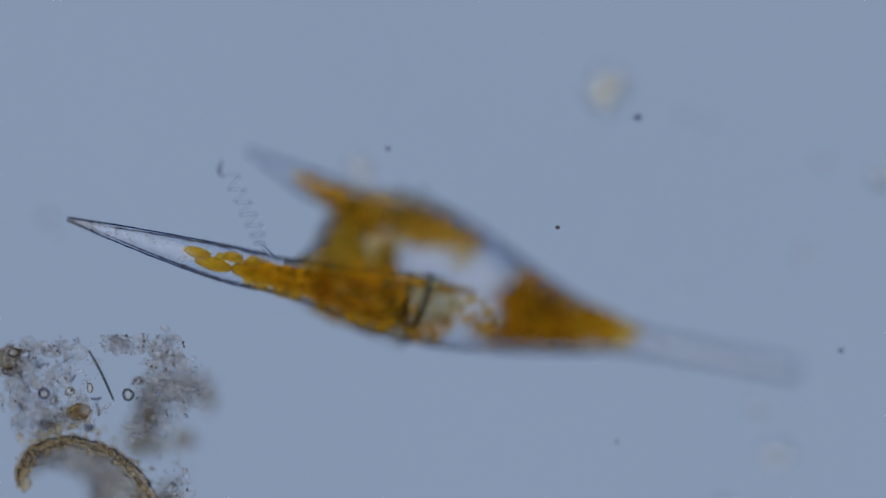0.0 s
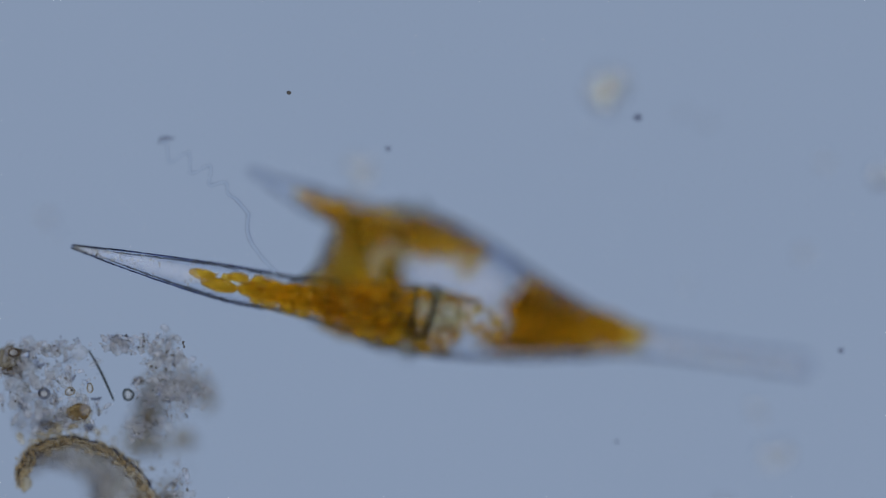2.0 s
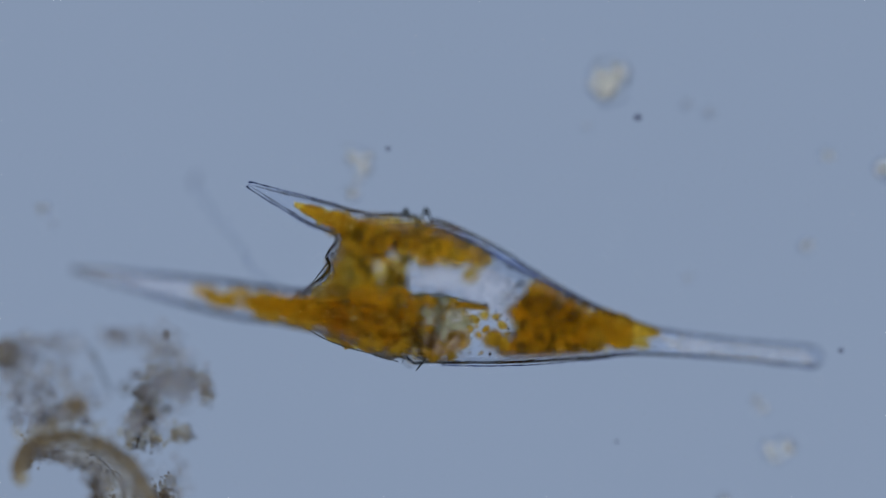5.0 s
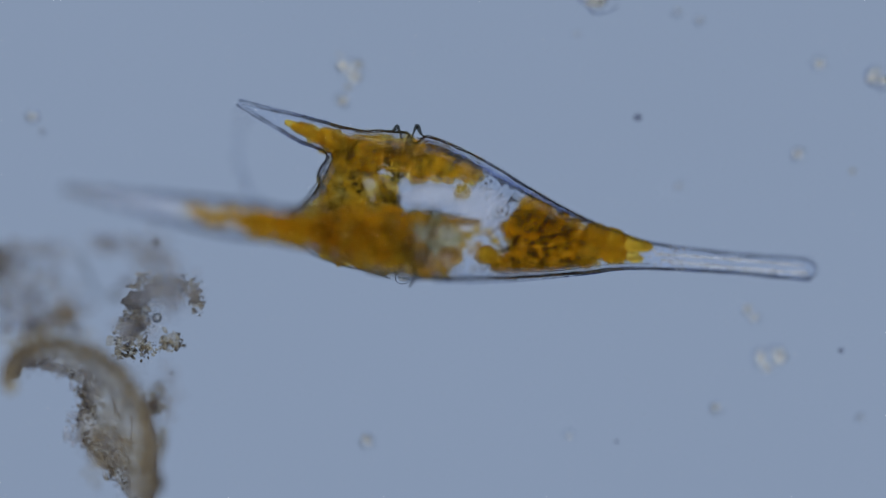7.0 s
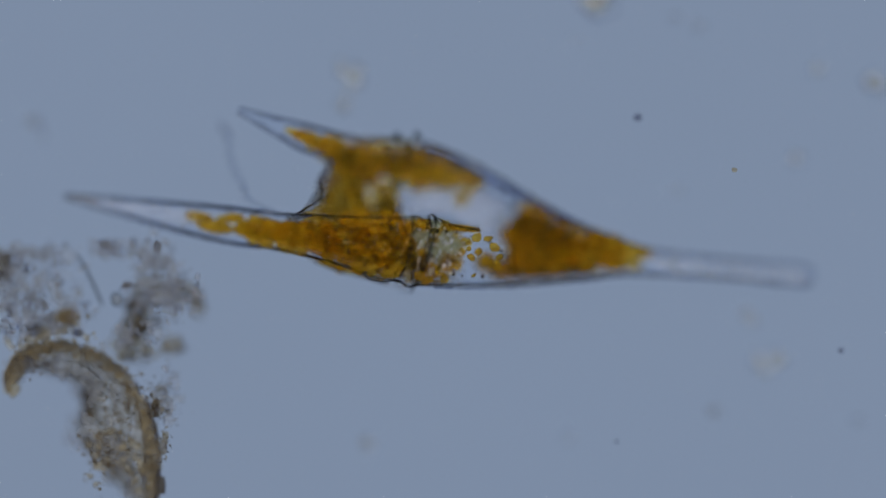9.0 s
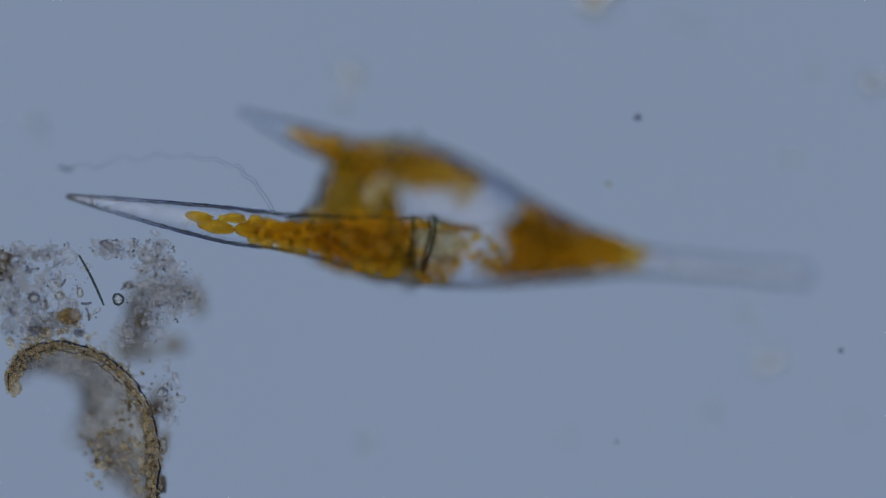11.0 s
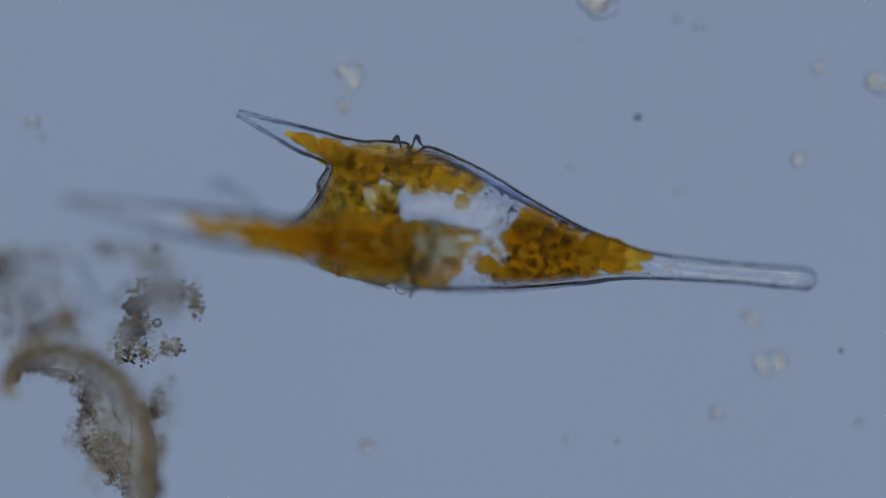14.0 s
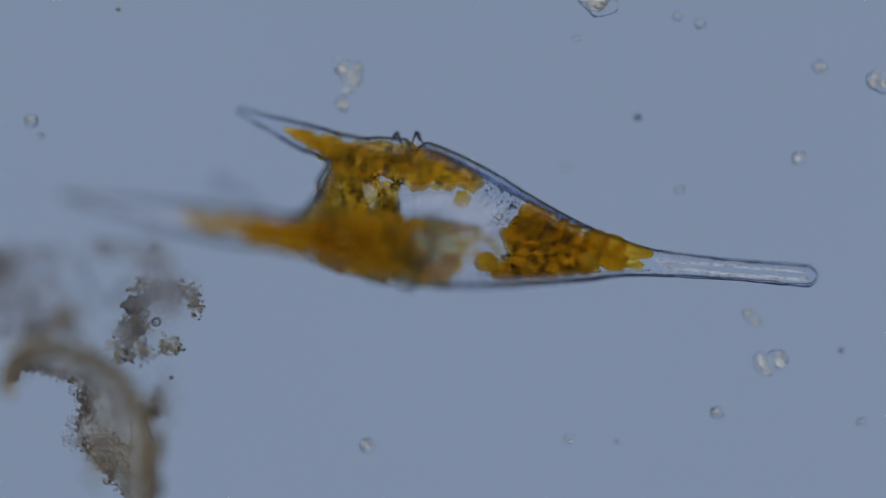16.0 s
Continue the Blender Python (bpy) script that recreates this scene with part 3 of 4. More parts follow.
def horn_details():
    """Pores that stud the long hind horn's edges, painted light streaks in the front horn, a droplet at the keel."""
    bm = bmesh.new()
    fine = smooth_path(LEFT, 160)
    for i in range(60, 158, 4):
        x, y, z, r, h = fine[i]
        for side in (-1, 1):
            lump(bm, P(x - 0.18 * side * r, y + side * (r - 1.2), z) - PIVOT, (7.0 * S, 2.3 * S, 2.2 * S), 1, 0.3, i + side, -0.18)
    # navy cords paint in the dark outline that bent light gives the horn
    for side in (-1, 1):
        rim = bmesh.new()
        path = [P(x - 0.18 * side * r, y + side * (r - 1.0), z) - PIVOT for x, y, z, r, h in fine[46:]]
        tube(rim, path, [2.2 * S * (0.8 + 0.5 * noise.noise(p * 900)) for p in path], 6)
        part("horn_rim", rim, NAVY, cell, "thin navy cord painting in the horn's dark optical outline")
    front = [p for p in smooth_path(EPI, 140) if 752 < p[0] < 1436]
    # the same painted outline along the front of the armour
    for side in (-1, 1):
        rim = bmesh.new()
        path = [P(x + 0.12 * side * r * (0 if x > 1060 else 1), y + side * (r - 1.2), z + side * TILT * r / 132) - PIVOT for x, y, z, r, h in front]
        tube(rim, path, [(1.5 if side > 0 else 1.0) * S * (0.8 + 0.7 * noise.noise(p * 700)) for p in path], 6)
        part("body_rim", rim, NAVY, cell, "thin navy cord painting in the armour's dark optical outline")
    # faint blue line painted for the streaky look of the far wall, seen aslant
    for inset in (0.11,):
        line = bmesh.new()
        path = [P(x, y - r * (1 - inset), z - TILT * (1 - inset) * r / 132 + h * math.sqrt(1 - (1 - inset) ** 2)) - PIVOT for x, y, z, r, h in front if x < 1180]
        tube(line, path, [0.9 * S * max(0.2, 0.8 + 0.9 * noise.noise(p * 600)) for p in path], 6)
        part("growth_line", line, NAVY, cell, "faint blue line along the armour")
    # colour fringe of the optics, painted on as a blue band
    band = bmesh.new()
    path = [P(x, y - r * 0.945, z - TILT * 0.945 * r / 132) - PIVOT for x, y, z, r, h in front if x < 1130]
    tube(band, path, [S * (0.6 + 3.6 * min(1.0, k / 8, (len(path) - 1 - k) / 30)) * (1 + 0.3 * noise.noise(p * 300)) for k, p in enumerate(path)], 8)
    part("armour_edge", band, BLUE_FRINGE, cell, "blue colour fringe of the optics, painted along the armour")
    short = smooth_path(UPPER, 90)[30:]
    # and a painted dark outline for the short horn
    for side in (-1, 1):
        rim = bmesh.new()
        path = [P(x - 0.36 * side * r, y + 0.93 * side * (r - 1.0), z) - PIVOT for x, y, z, r, h in short]
        tube(rim, path, [2.0 * S * (0.8 + 0.6 * noise.noise(p * 900)) for p in path], 6)
        part("horn_rim", rim, NAVY, cell, "thin navy cord painting in the horn's dark optical outline")
    tip_fill = bmesh.new()
    loft(tip_fill, shrink(LEFT, 0.62, 0.42, 0.90))
    part("horn_sap", local(tip_fill), PALE, cell, "pale cloudy sap in the horn's tip")
    grains, rnd = bmesh.new(), random.Random(23)
    for _ in range(150):
        x, y, z, r, h = fine[rnd.randrange(64, 150)]
        g = rnd.uniform(1.0, 2.6) * S
        lump(grains, P(x, y + rnd.uniform(-0.7, 0.7) * r, z + rnd.uniform(-0.4, 0.6) * h) - PIVOT, (g * rnd.uniform(1, 1.8), g, g), 1, 0.4, x, rnd.random() * 3)
    tagged(part("horn_grains", grains, CORE, cell, "fine pale grains in the horn's tip"), kind="stuff")
    tagged(part("edge_pores", bm, NAVY, cell, "row of dark pores along the horn's edges"), kind="stuff")
    # pale cords paint the bright streaks that the horn bends light into
    for pts, r in (([(1160, 462, .0110), (1230, 466, .0090), (1320, 473, .0072), (1425, 482, .0058)], 4.0),
                   ([(1170, 472, .0100), (1250, 481, .0076), (1340, 489, .0060), (1432, 495, .0050)], 5.0)):
        bm = bmesh.new()
        path = [Vector(p) for p in smooth_path([tuple(P(*q) - PIVOT) for q in pts], 30)]
        tube(bm, path, [r * S * (0.8 + 0.7 * noise.noise(p * 500)) for p in path], 7)
        part("cytoplasm_strand", bm, CORE, cell, "pale cord painting a bright light streak in the front horn")
    bm = bmesh.new()
    lump(bm, P(714, 504, .0145) - PIVOT, (15 * S, 11 * S, 9 * S), 3, 0.2, 3)
    # pale lump added for the bright centre of the clear droplet
    core = bmesh.new()
    lump(core, P(714, 504, .0145) - PIVOT, (8 * S, 6 * S, 5 * S), 3, 0.3, 5)
    part("droplet_core", core, CORE, cell, "pale lump painting in the droplet's bright centre")
    part("keel_droplet", bm, HYALINE, cell, "bright droplet in the groove")


FLAG_BASE = (483, 375, .0390)
SEGMENTS = 90


def flagellum():
    bm = bmesh.new()
    tube(bm, [Vector((k * 2.0 * S, 0, 0)) for k in (-1.5, -0.75, 0, 0.75, 1.5)], [2.9 * S, 3.4 * S, 3.5 * S, 3.4 * S, 2.9 * S], 8)
    me = mesh_of(bm, "flagellum_segment", FROND)
    bm = bmesh.new()
    root = P(*FLAG_BASE) - PIVOT
    tube(bm, [root + Vector((k * 2.2, -k * 1.6, -k * 1.5)) * S for k in (-1, 0, 1, 2)], [1.6 * S, 2.6 * S, 3.0 * S, 2.4 * S], 7)
    whip = part("flagellum", bm, FROND, cell, "thin clear beating thread rooted in the groove")
    made = []
    for i in range(SEGMENTS):
        ob = new("flagellum_segment", me)
        ob.parent = whip
        made.append(ob)
    bm = bmesh.new()
    curl = [(-6, 0), (2, 4), (10, 3), (18, -3), (25, -4)]
    path = [Vector(p) for p in smooth_path([(x * S, y * S, 0.0060 + 0.00006 * k) for k, (x, y) in enumerate(curl)], 22)]
    tube(bm, path, [S * (1.0 + 2.8 * math.sin(math.pi * k / 21) ** 1.5) for k in range(22)], 7)
    end = part("flagellum_tip", bm, DUST, whip, "darker curled end of the thread")
    return made, end


theca()
plastid_masses()
nucleus()
chloroplasts()
granules()
ridges()
horn_details()
thread, thread_end = flagellum()


# ---- detritus ----
def sheet():
    """A curled scrap of humus: its high rim and its low rim, joined by a wavy skin."""
    high = [(15, 690), (18, 652), (41, 622), (103, 605), (170, 621), (222, 657), (258, 708), (276, 761), (282, 812), (279, 868), (264, 935)]
    low = [(20, 676), (40, 655), (93, 660), (134, 676), (162, 699), (150, 730), (137, 761), (152, 792), (180, 823), (208, 859), (262, 945)]
    nu, nv = 90, 26
    a, b = smooth_path(high, nu), smooth_path(low, nu)
    bm = bmesh.new()
    grid = []
    for i in range(nu):
        row = []
        for j in range(nv):
            f = j / (nv - 1)
            bow = math.sin(math.pi * f) * 10
            x = a[i][0] + (b[i][0] - a[i][0]) * f
            y = a[i][1] + (b[i][1] - a[i][1]) * f - bow
            p = P(x, y, .0385 + (.0085 - .0385) * f ** 1.15)
            w = noise.noise_vector(p * 260) * .0016 + noise.noise_vector(p * 800) * .0006
            row.append(bm.verts.new(p + w))
        grid.append(row)
    for i in range(nu - 1):
        for j in range(nv - 1):
            bm.faces.new((grid[i][j], grid[i + 1][j], grid[i + 1][j + 1], grid[i][j + 1]))
    ob = new("humus_flake", mesh_of(bm, "humus_flake", FLAKE))
    so = ob.modifiers.new("skin", "SOLIDIFY")
    so.thickness, so.offset = 0.0010, 0
    tagged(ob, "curled grey-brown translucent scrap of plant skin", "detritus")
    for pts, z, r, mat, label in ((high, .0392, 1.6, NAVY, "dark thin torn edge"), (low, .0085, 1.5, HUMUS, "brown thin torn edge")):
        path = [Vector(p) + noise.noise_vector(Vector(p) * 400) * .0008 for p in smooth_path([tuple(P(x, y, z)) for x, y in pts], 90)]
        bm = bmesh.new()
        tube(bm, path, [r * S * max(0.25, 0.8 + 0.9 * noise.noise(p * 600)) for p in path], 6)
        part("torn_edge", bm, mat, ob, label)
    rnd = random.Random(5)
    bm = bmesh.new()
    for k in range(1700):
        i, f = rnd.randrange(nu), 0.17 * rnd.random() ** 1.2
        z = .0398 - .006 * rnd.random()
        if rnd.random() < 0.14:
            f = rnd.random()
            z = .0392 - .030 * f ** 1.15 + .004 * rnd.random()
        v = Vector(a[i].tolist() + [0]).lerp(Vector(b[i].tolist() + [0]), f)
        r = (0.8 + 2.4 * rnd.random() ** 2) * S
        lump(bm, P(v.x + rnd.gauss(0, 4), v.y + rnd.gauss(0, 4), z), (r * rnd.uniform(0.8, 1.7), r, r * 0.8), 1, 0.6, k, rnd.random() * 3)
    dark = bmesh.new()
    for k in range(640):
        i, f = rnd.randrange(nu), rnd.random() if k < 230 else rnd.uniform(0.72, 1.06)
        v = Vector(a[i].tolist() + [0]).lerp(Vector(b[i].tolist() + [0]), f)
        r = (0.8 + 2.8 * rnd.random() ** 2.2) * S
        lump(dark, P(v.x + rnd.gauss(0, 5), v.y - math.sin(math.pi * f) * 10, max(.003, .0392 - .030 * f ** 1.15)), (r * rnd.uniform(0.8, 1.8), r, r), 1, 0.6, k, rnd.random() * 3)
    tagged(part("grit", dark, UMBER, ob, "scattered dark grains"), kind="stuff")
    # where the skin turns down steeply
    steep = bmesh.new()
    for z in (.0345, .0305, .0265, .0225, .0185, .0145):
        path = [Vector(p) + noise.noise_vector(Vector(p) * 350) * .0007 for p in smooth_path([tuple(P(x - 1200 * (.0385 - z) * 0.2, y, z)) for x, y in high[6:]], 50)]
        tube(steep, path, [1.3 * S * max(0.3, 0.9 + 0.9 * noise.noise(p * 500)) for p in path], 6)
    part("fold", steep, SLATE, ob, "dark steep side of the curled skin")
    stain = bmesh.new()
    for x, y, z, sx, sy, n in ((197, 786, .010, 22, 7, 90), (206, 826, .010, 12, 14, 50), (150, 712, .009, 7, 18, 50), (275, 716, .024, 7, 13, 50), (60, 640, .024, 20, 9, 50),
                               (266, 800, .037, 5, 50, 70), (185, 800, .034, 24, 30, 60), (232, 700, .036, 14, 30, 60)):
        for k in range(2 * n):
            r = (0.9 + 2.8 * rnd.random() ** 2) * S
            lump(stain, P(x + rnd.gauss(0, sx), y + rnd.gauss(0, sy), z + rnd.gauss(0, .001)), (r * rnd.uniform(0.9, 2.0), r, r * 0.6), 1, 0.8, k * 1.3 + x, rnd.random() * 3)
    tagged(part("stain", stain, HUMUS, ob, "crumbly dark brown stains"), kind="stuff")
    # a frayed pale fringe outside the low edge
    fringe = bmesh.new()
    for k in range(260):
        i = rnd.randrange(12, nu - 8)
        out = rnd.random() ** 1.5 * (26 if 22 < i < 62 else 9)
        r = (1.2 + 5.0 * rnd.random() ** 2) * S
        lump(fringe, P(b[i][0] - out + rnd.gauss(0, 3), b[i][1] + 0.25 * out + rnd.gauss(0, 4), .0085 + rnd.gauss(0, .0012)),
             (r * rnd.uniform(0.8, 1.8), r, r * 0.7), 1, 0.8, k * 1.7, rnd.random() * 3)
    tagged(part("fringe", fringe, FLOC, ob, "frayed pale fringe of the torn edge"), kind="stuff")
    for pts, r in (([(232, 742, .012), (236, 770, .012), (230, 800, .012), (226, 840, .012), (232, 880, .012)], 1.5), ([(163, 660, .024), (196, 690, .020), (206, 740, .016)], 1.4),
                   ([(95, 632, .030), (150, 650, .026), (190, 690, .022), (214, 750, .018)], 1.6), ([(262, 720, .030), (262, 790, .026), (252, 860, .024)], 1.8),
                   ([(150, 668, .010), (163, 688, .0095), (165, 706, .0095), (150, 722, .009), (144, 744, .009), (137, 766, .009)], 1.7),
                   ([(163, 700, .0095), (166, 730, .0095), (164, 760, .0095), (172, 782, .0095)], 1.2), ([(165, 694, .010), (180, 690, .011), (196, 693, .012)], 1.2),
                   ([(60, 655, .016), (92, 648, .015), (120, 662, .013), (140, 676, .011)], 1.2), ([(30, 640, .026), (52, 628, .030), (90, 616, .034)], 1.6),
                   ([(200, 640, .036), (232, 690, .034), (250, 740, .033), (258, 800, .033)], 1.8), ([(105, 612, .038), (150, 622, .036), (196, 652, .034)], 1.5)):
        path = [Vector(p) + noise.noise_vector(Vector(p) * 300) * .0008 for p in smooth_path([tuple(P(*q)) for q in pts], 30)]
        bm2 = bmesh.new()
        tube(bm2, path, [r * S * max(0.2, 0.9 + 0.9 * noise.noise(p * 500)) for p in path], 6)
        part("fold", bm2, UMBER, ob, "dark crease")
    film = bmesh.new()
    for k in range(130):
        i, f = rnd.randrange(6, nu - 6), rnd.uniform(0.08, 0.95)
        v = Vector(a[i].tolist() + [0]).lerp(Vector(b[i].tolist() + [0]), f)
        r = rnd.uniform(5, 14) * S
        lump(film, P(v.x + rnd.gauss(0, 6), v.y + rnd.gauss(0, 6), .0395 - .010 * f - .004 * rnd.random()), (r * rnd.uniform(1, 1.8), r, r * 0.35), 1, 0.8, k, rnd.random() * 3)
    film = fused(tagged(part("slime", film, HAZE, ob, "milky beige slime on the inner face"), kind="stuff"), 0.0011, 3)
    d = film.modifiers.new("shreds", "DISPLACE")
    d.texture, d.strength, d.texture_coords = CLOUDS, 0.005, "LOCAL"
    # the thick rim: an inner line and cross walls that part it into cells
    edge_path = smooth_path(high, 120)
    inward = []
    for i, p in enumerate(edge_path):
        d = edge_path[min(i + 1, 119)] - edge_path[max(i - 1, 0)]
        inward.append(np.array((-d[1], d[0])) / (np.hypot(*d) + 1e-9))
    width = [13 + 6 * noise.noise(Vector((i / 9, 2.2, 0))) for i in range(120)]
    wall = bmesh.new()
    for share, i0, i1, r in ((1.0, 4, 112, 1.1), (0.55, 40, 104, 0.8), (1.7, 44, 108, 0.8)):
        path = [P(*(edge_path[i] + inward[i] * width[i] * share), .0385) + noise.noise_vector(Vector((i / 3, share, 0))) * .0006 for i in range(i0, i1)]
        tube(wall, path, [r * S * max(0.2, 0.8 + 1.3 * noise.noise(p * 500)) for p in path], 6)
    i = 6
    while i < 110:
        reach = width[i] * rnd.choice((0.6, 1.0, 1.0, 1.8))
        slant = rnd.uniform(-5, 5)
        path = [P(edge_path[i][0] + inward[i][0] * reach * q, edge_path[i][1] + inward[i][1] * reach * q + slant * q, .0388 - .001 * q) for q in (0, 0.35, 0.7, 1.0)]
        tube(wall, path, [S * rnd.uniform(0.6, 1.4) for _ in path], 5)
        i += rnd.randint(2, 5)
    tagged(part("cell_walls", wall, UMBER, ob, "dark thin cell walls in the thick rim"), kind="stuff")
    cells = bmesh.new()
    for k in range(130):
        i = rnd.randrange(3, 114)
        p = edge_path[i] + inward[i] * width[i] * rnd.uniform(0.1, 1.5)
        r = rnd.uniform(2.5, 6.5) * S
        lump(cells, P(p[0], p[1], .0372 + .002 * rnd.random()), (r * rnd.uniform(1, 1.7), r, r * 0.5), 2, 0.6, k * 0.9, rnd.random() * 3)
    for x, y, sx, sy, n in ((205, 812, 28, 24, 46), (250, 830, 12, 30, 36), (175, 770, 16, 14, 14), (100, 592, 28, 10, 50), (60, 612, 24, 10, 30), (128, 566, 16, 10, 20)):
        for k in range(n):
            r = (2.0 + 5.0 * rnd.random() ** 2) * S
            lump(cells, P(x + rnd.gauss(0, sx), y + rnd.gauss(0, sy), .0365 + rnd.gauss(0, .0012)), (r * rnd.uniform(1, 1.7), r, r * 0.5), 2, 0.7, k * 1.1 + x, rnd.random() * 3)
    tagged(part("cell_layer", cells, TAN, ob, "tan swollen cells of the rim"), kind="stuff")
    crust = new("crust", mesh_of(bm, "crust", GRAIN))
    crust.parent = ob
    tagged(crust, "crumbly brown grains along the rim", kind="stuff")


# centre x, y, z; spread x, y in plan units and z in metres; count, half-size range
CLUMPS = [
    ("pale loose floc with grey-brown grains", "pale", [
        (60, 500, .041, 45, 34, .004, 220, 2, 7), (30, 545, .034, 30, 22, .006, 70, 3, 10), (100, 560, .040, 34, 18, .004, 120, 2, 8),
        (70, 445, .042, 34, 9, .003, 80, 2, 6), (20, 470, .038, 20, 20, .004, 50, 3, 9), (60, 585, .030, 40, 12, .006, 60, 3, 10)]),
    ("brown grainy floc with dark specks", "brown", [
        (264, 510, .0105, 20, 11, .0012, 80, 2, 6), (312, 516, .0100, 22, 13, .0012, 105, 2, 5), (345, 538, .0095, 8, 15, .001, 50, 2, 5),
        (242, 574, .011, 15, 16, .0015, 150, 2, 7), (298, 612, .011, 16, 10, .001, 50, 2, 5), (228, 600, .012, 18, 16, .002, 60, 2, 7), (238, 628, .014, 20, 10, .002, 50, 3, 8),
        (282, 715, .020, 9, 16, .005, 34, 2, 7), (290, 782, .030, 7, 18, .004, 26, 2, 6)]),
    ("pale fluffy floc rising above the slide", "pale", [
        (285, 510, .040, 32, 30, .004, 190, 2, 7), (270, 450, .041, 22, 18, .003, 110, 2, 7), (205, 440, .041, 30, 10, .003, 110, 2, 6),
        (310, 520, .035, 24, 26, .004, 70, 2, 8), (240, 590, .036, 26, 20, .004, 60, 2, 7), (300, 700, .037, 12, 34, .004, 60, 2, 8)]),
]


def flocs():
    rnd = random.Random(21)
    for label, tone, clouds in CLUMPS:
        base, grit, clear, cloud = bmesh.new(), bmesh.new(), bmesh.new(), bmesh.new()
        for x, y, z, sx, sy, sz, n, r0, r1 in clouds:
            def spot():
                while True:
                    u, v, w = rnd.gauss(0, 1), rnd.gauss(0, 1), rnd.gauss(0, 1)
                    if u * u + v * v + w * w < 3.6:
                        return P(x + 1.15 * sx * u, y + 1.15 * sy * v, max(.002, z + sz * w))
            for k in range(int(n * 0.8)):
                r = (r0 + (r1 - r0) * rnd.random() ** 2.2) * S
                if k % (26 if tone == "brown" else 7) == 0:
                    big = rnd.uniform(7, 15) * S
                    lump(cloud, P(x + rnd.gauss(0, sx * 0.75), y + rnd.gauss(0, sy * 0.75), max(.003, z + rnd.gauss(0, sz * 0.8))),
                         (big * rnd.uniform(1, 1.8), big, big * 0.7), 1, 0.8, k + y, rnd.random() * 3)
                lump(clear if rnd.random() < 0.12 else base, spot(), (r * rnd.uniform(0.8, 1.7), r * rnd.uniform(0.7, 1.2), r * 0.8), 1, 0.9,
                     k * 1.3 + x, rnd.random() * 3)
            for k in range(int(n * (1.3 if tone == "brown" else 0.35))):
                r = (0.8 + (2.3 if tone == "brown" else 1.6) * rnd.random() ** 2) * S
                lump(grit, spot(), (r * rnd.uniform(0.8, 1.8), r, r), 1, 0.5, k * 0.7 + y, rnd.random() * 3)
        ob = new("detritus_floc", mesh_of(base, "detritus_floc", TAN if tone == "brown" else FLOC))
        tagged(ob, label, "detritus", kind="stuff")
        part("grit", grit, UMBER, ob, "fine dark specks")["kind"] = "stuff"
        slime = fused(part("slime", cloud, HAZE_BROWN if tone == "brown" else HAZE, ob, "cloudy slimy matter"), 0.0011, 3)
        d = slime.modifiers.new("shreds", "DISPLACE")
        d.texture, d.strength, d.texture_coords = CLOUDS, 0.0045, "LOCAL"
        part("glassy_grains", clear, HYALINE, ob, "clear glassy grains")["kind"] = "stuff"


def thing(name, bm, mat, label, category, group=""):
    return tagged(new(name, mesh_of(bm, name, mat)), label, category, group)


def cord(pts, r, sides=7, n=20):
    bm = bmesh.new()
    path = [Vector(p) for p in smooth_path([tuple(P(*q)) for q in pts], n)]
    tube(bm, path, [r * S * (0.45 + 0.55 * math.sin(math.pi * (k + 1) / (n + 1)) ** 0.4) for k in range(n)], sides)
    return bm


def loop(x, y, z, a, b, turn, r):
    """A closed hoop lying flat."""
    bm = bmesh.new()
    n, sides, rows = 32, 7, []
    rot = Matrix.Rotation(radians(turn), 3, "Z")
    for i in range(n):
        t = 2 * math.pi * i / n
        ring = []
        for k in range(sides):
            q = 2 * math.pi * k / sides
            off = r * math.cos(q) + 0.07 * a * math.sin(2 * t + x) + 0.05 * a * math.sin(3 * t + y) + 0.3 * math.sin(7 * t + x) + 0.2 * math.sin(12 * t + y)
            ring.append(bm.verts.new(P(x, y, z) + rot @ Vector(((a + off) * math.cos(t), (b + off) * math.sin(t), r * math.sin(q))) * S))
        rows.append(ring)
    for i in range(n):
        for k in range(sides):
            p, q = rows[i], rows[(i + 1) % n]
            bm.faces.new((p[k], p[(k + 1) % sides], q[(k + 1) % sides], q[k]))
    return bm


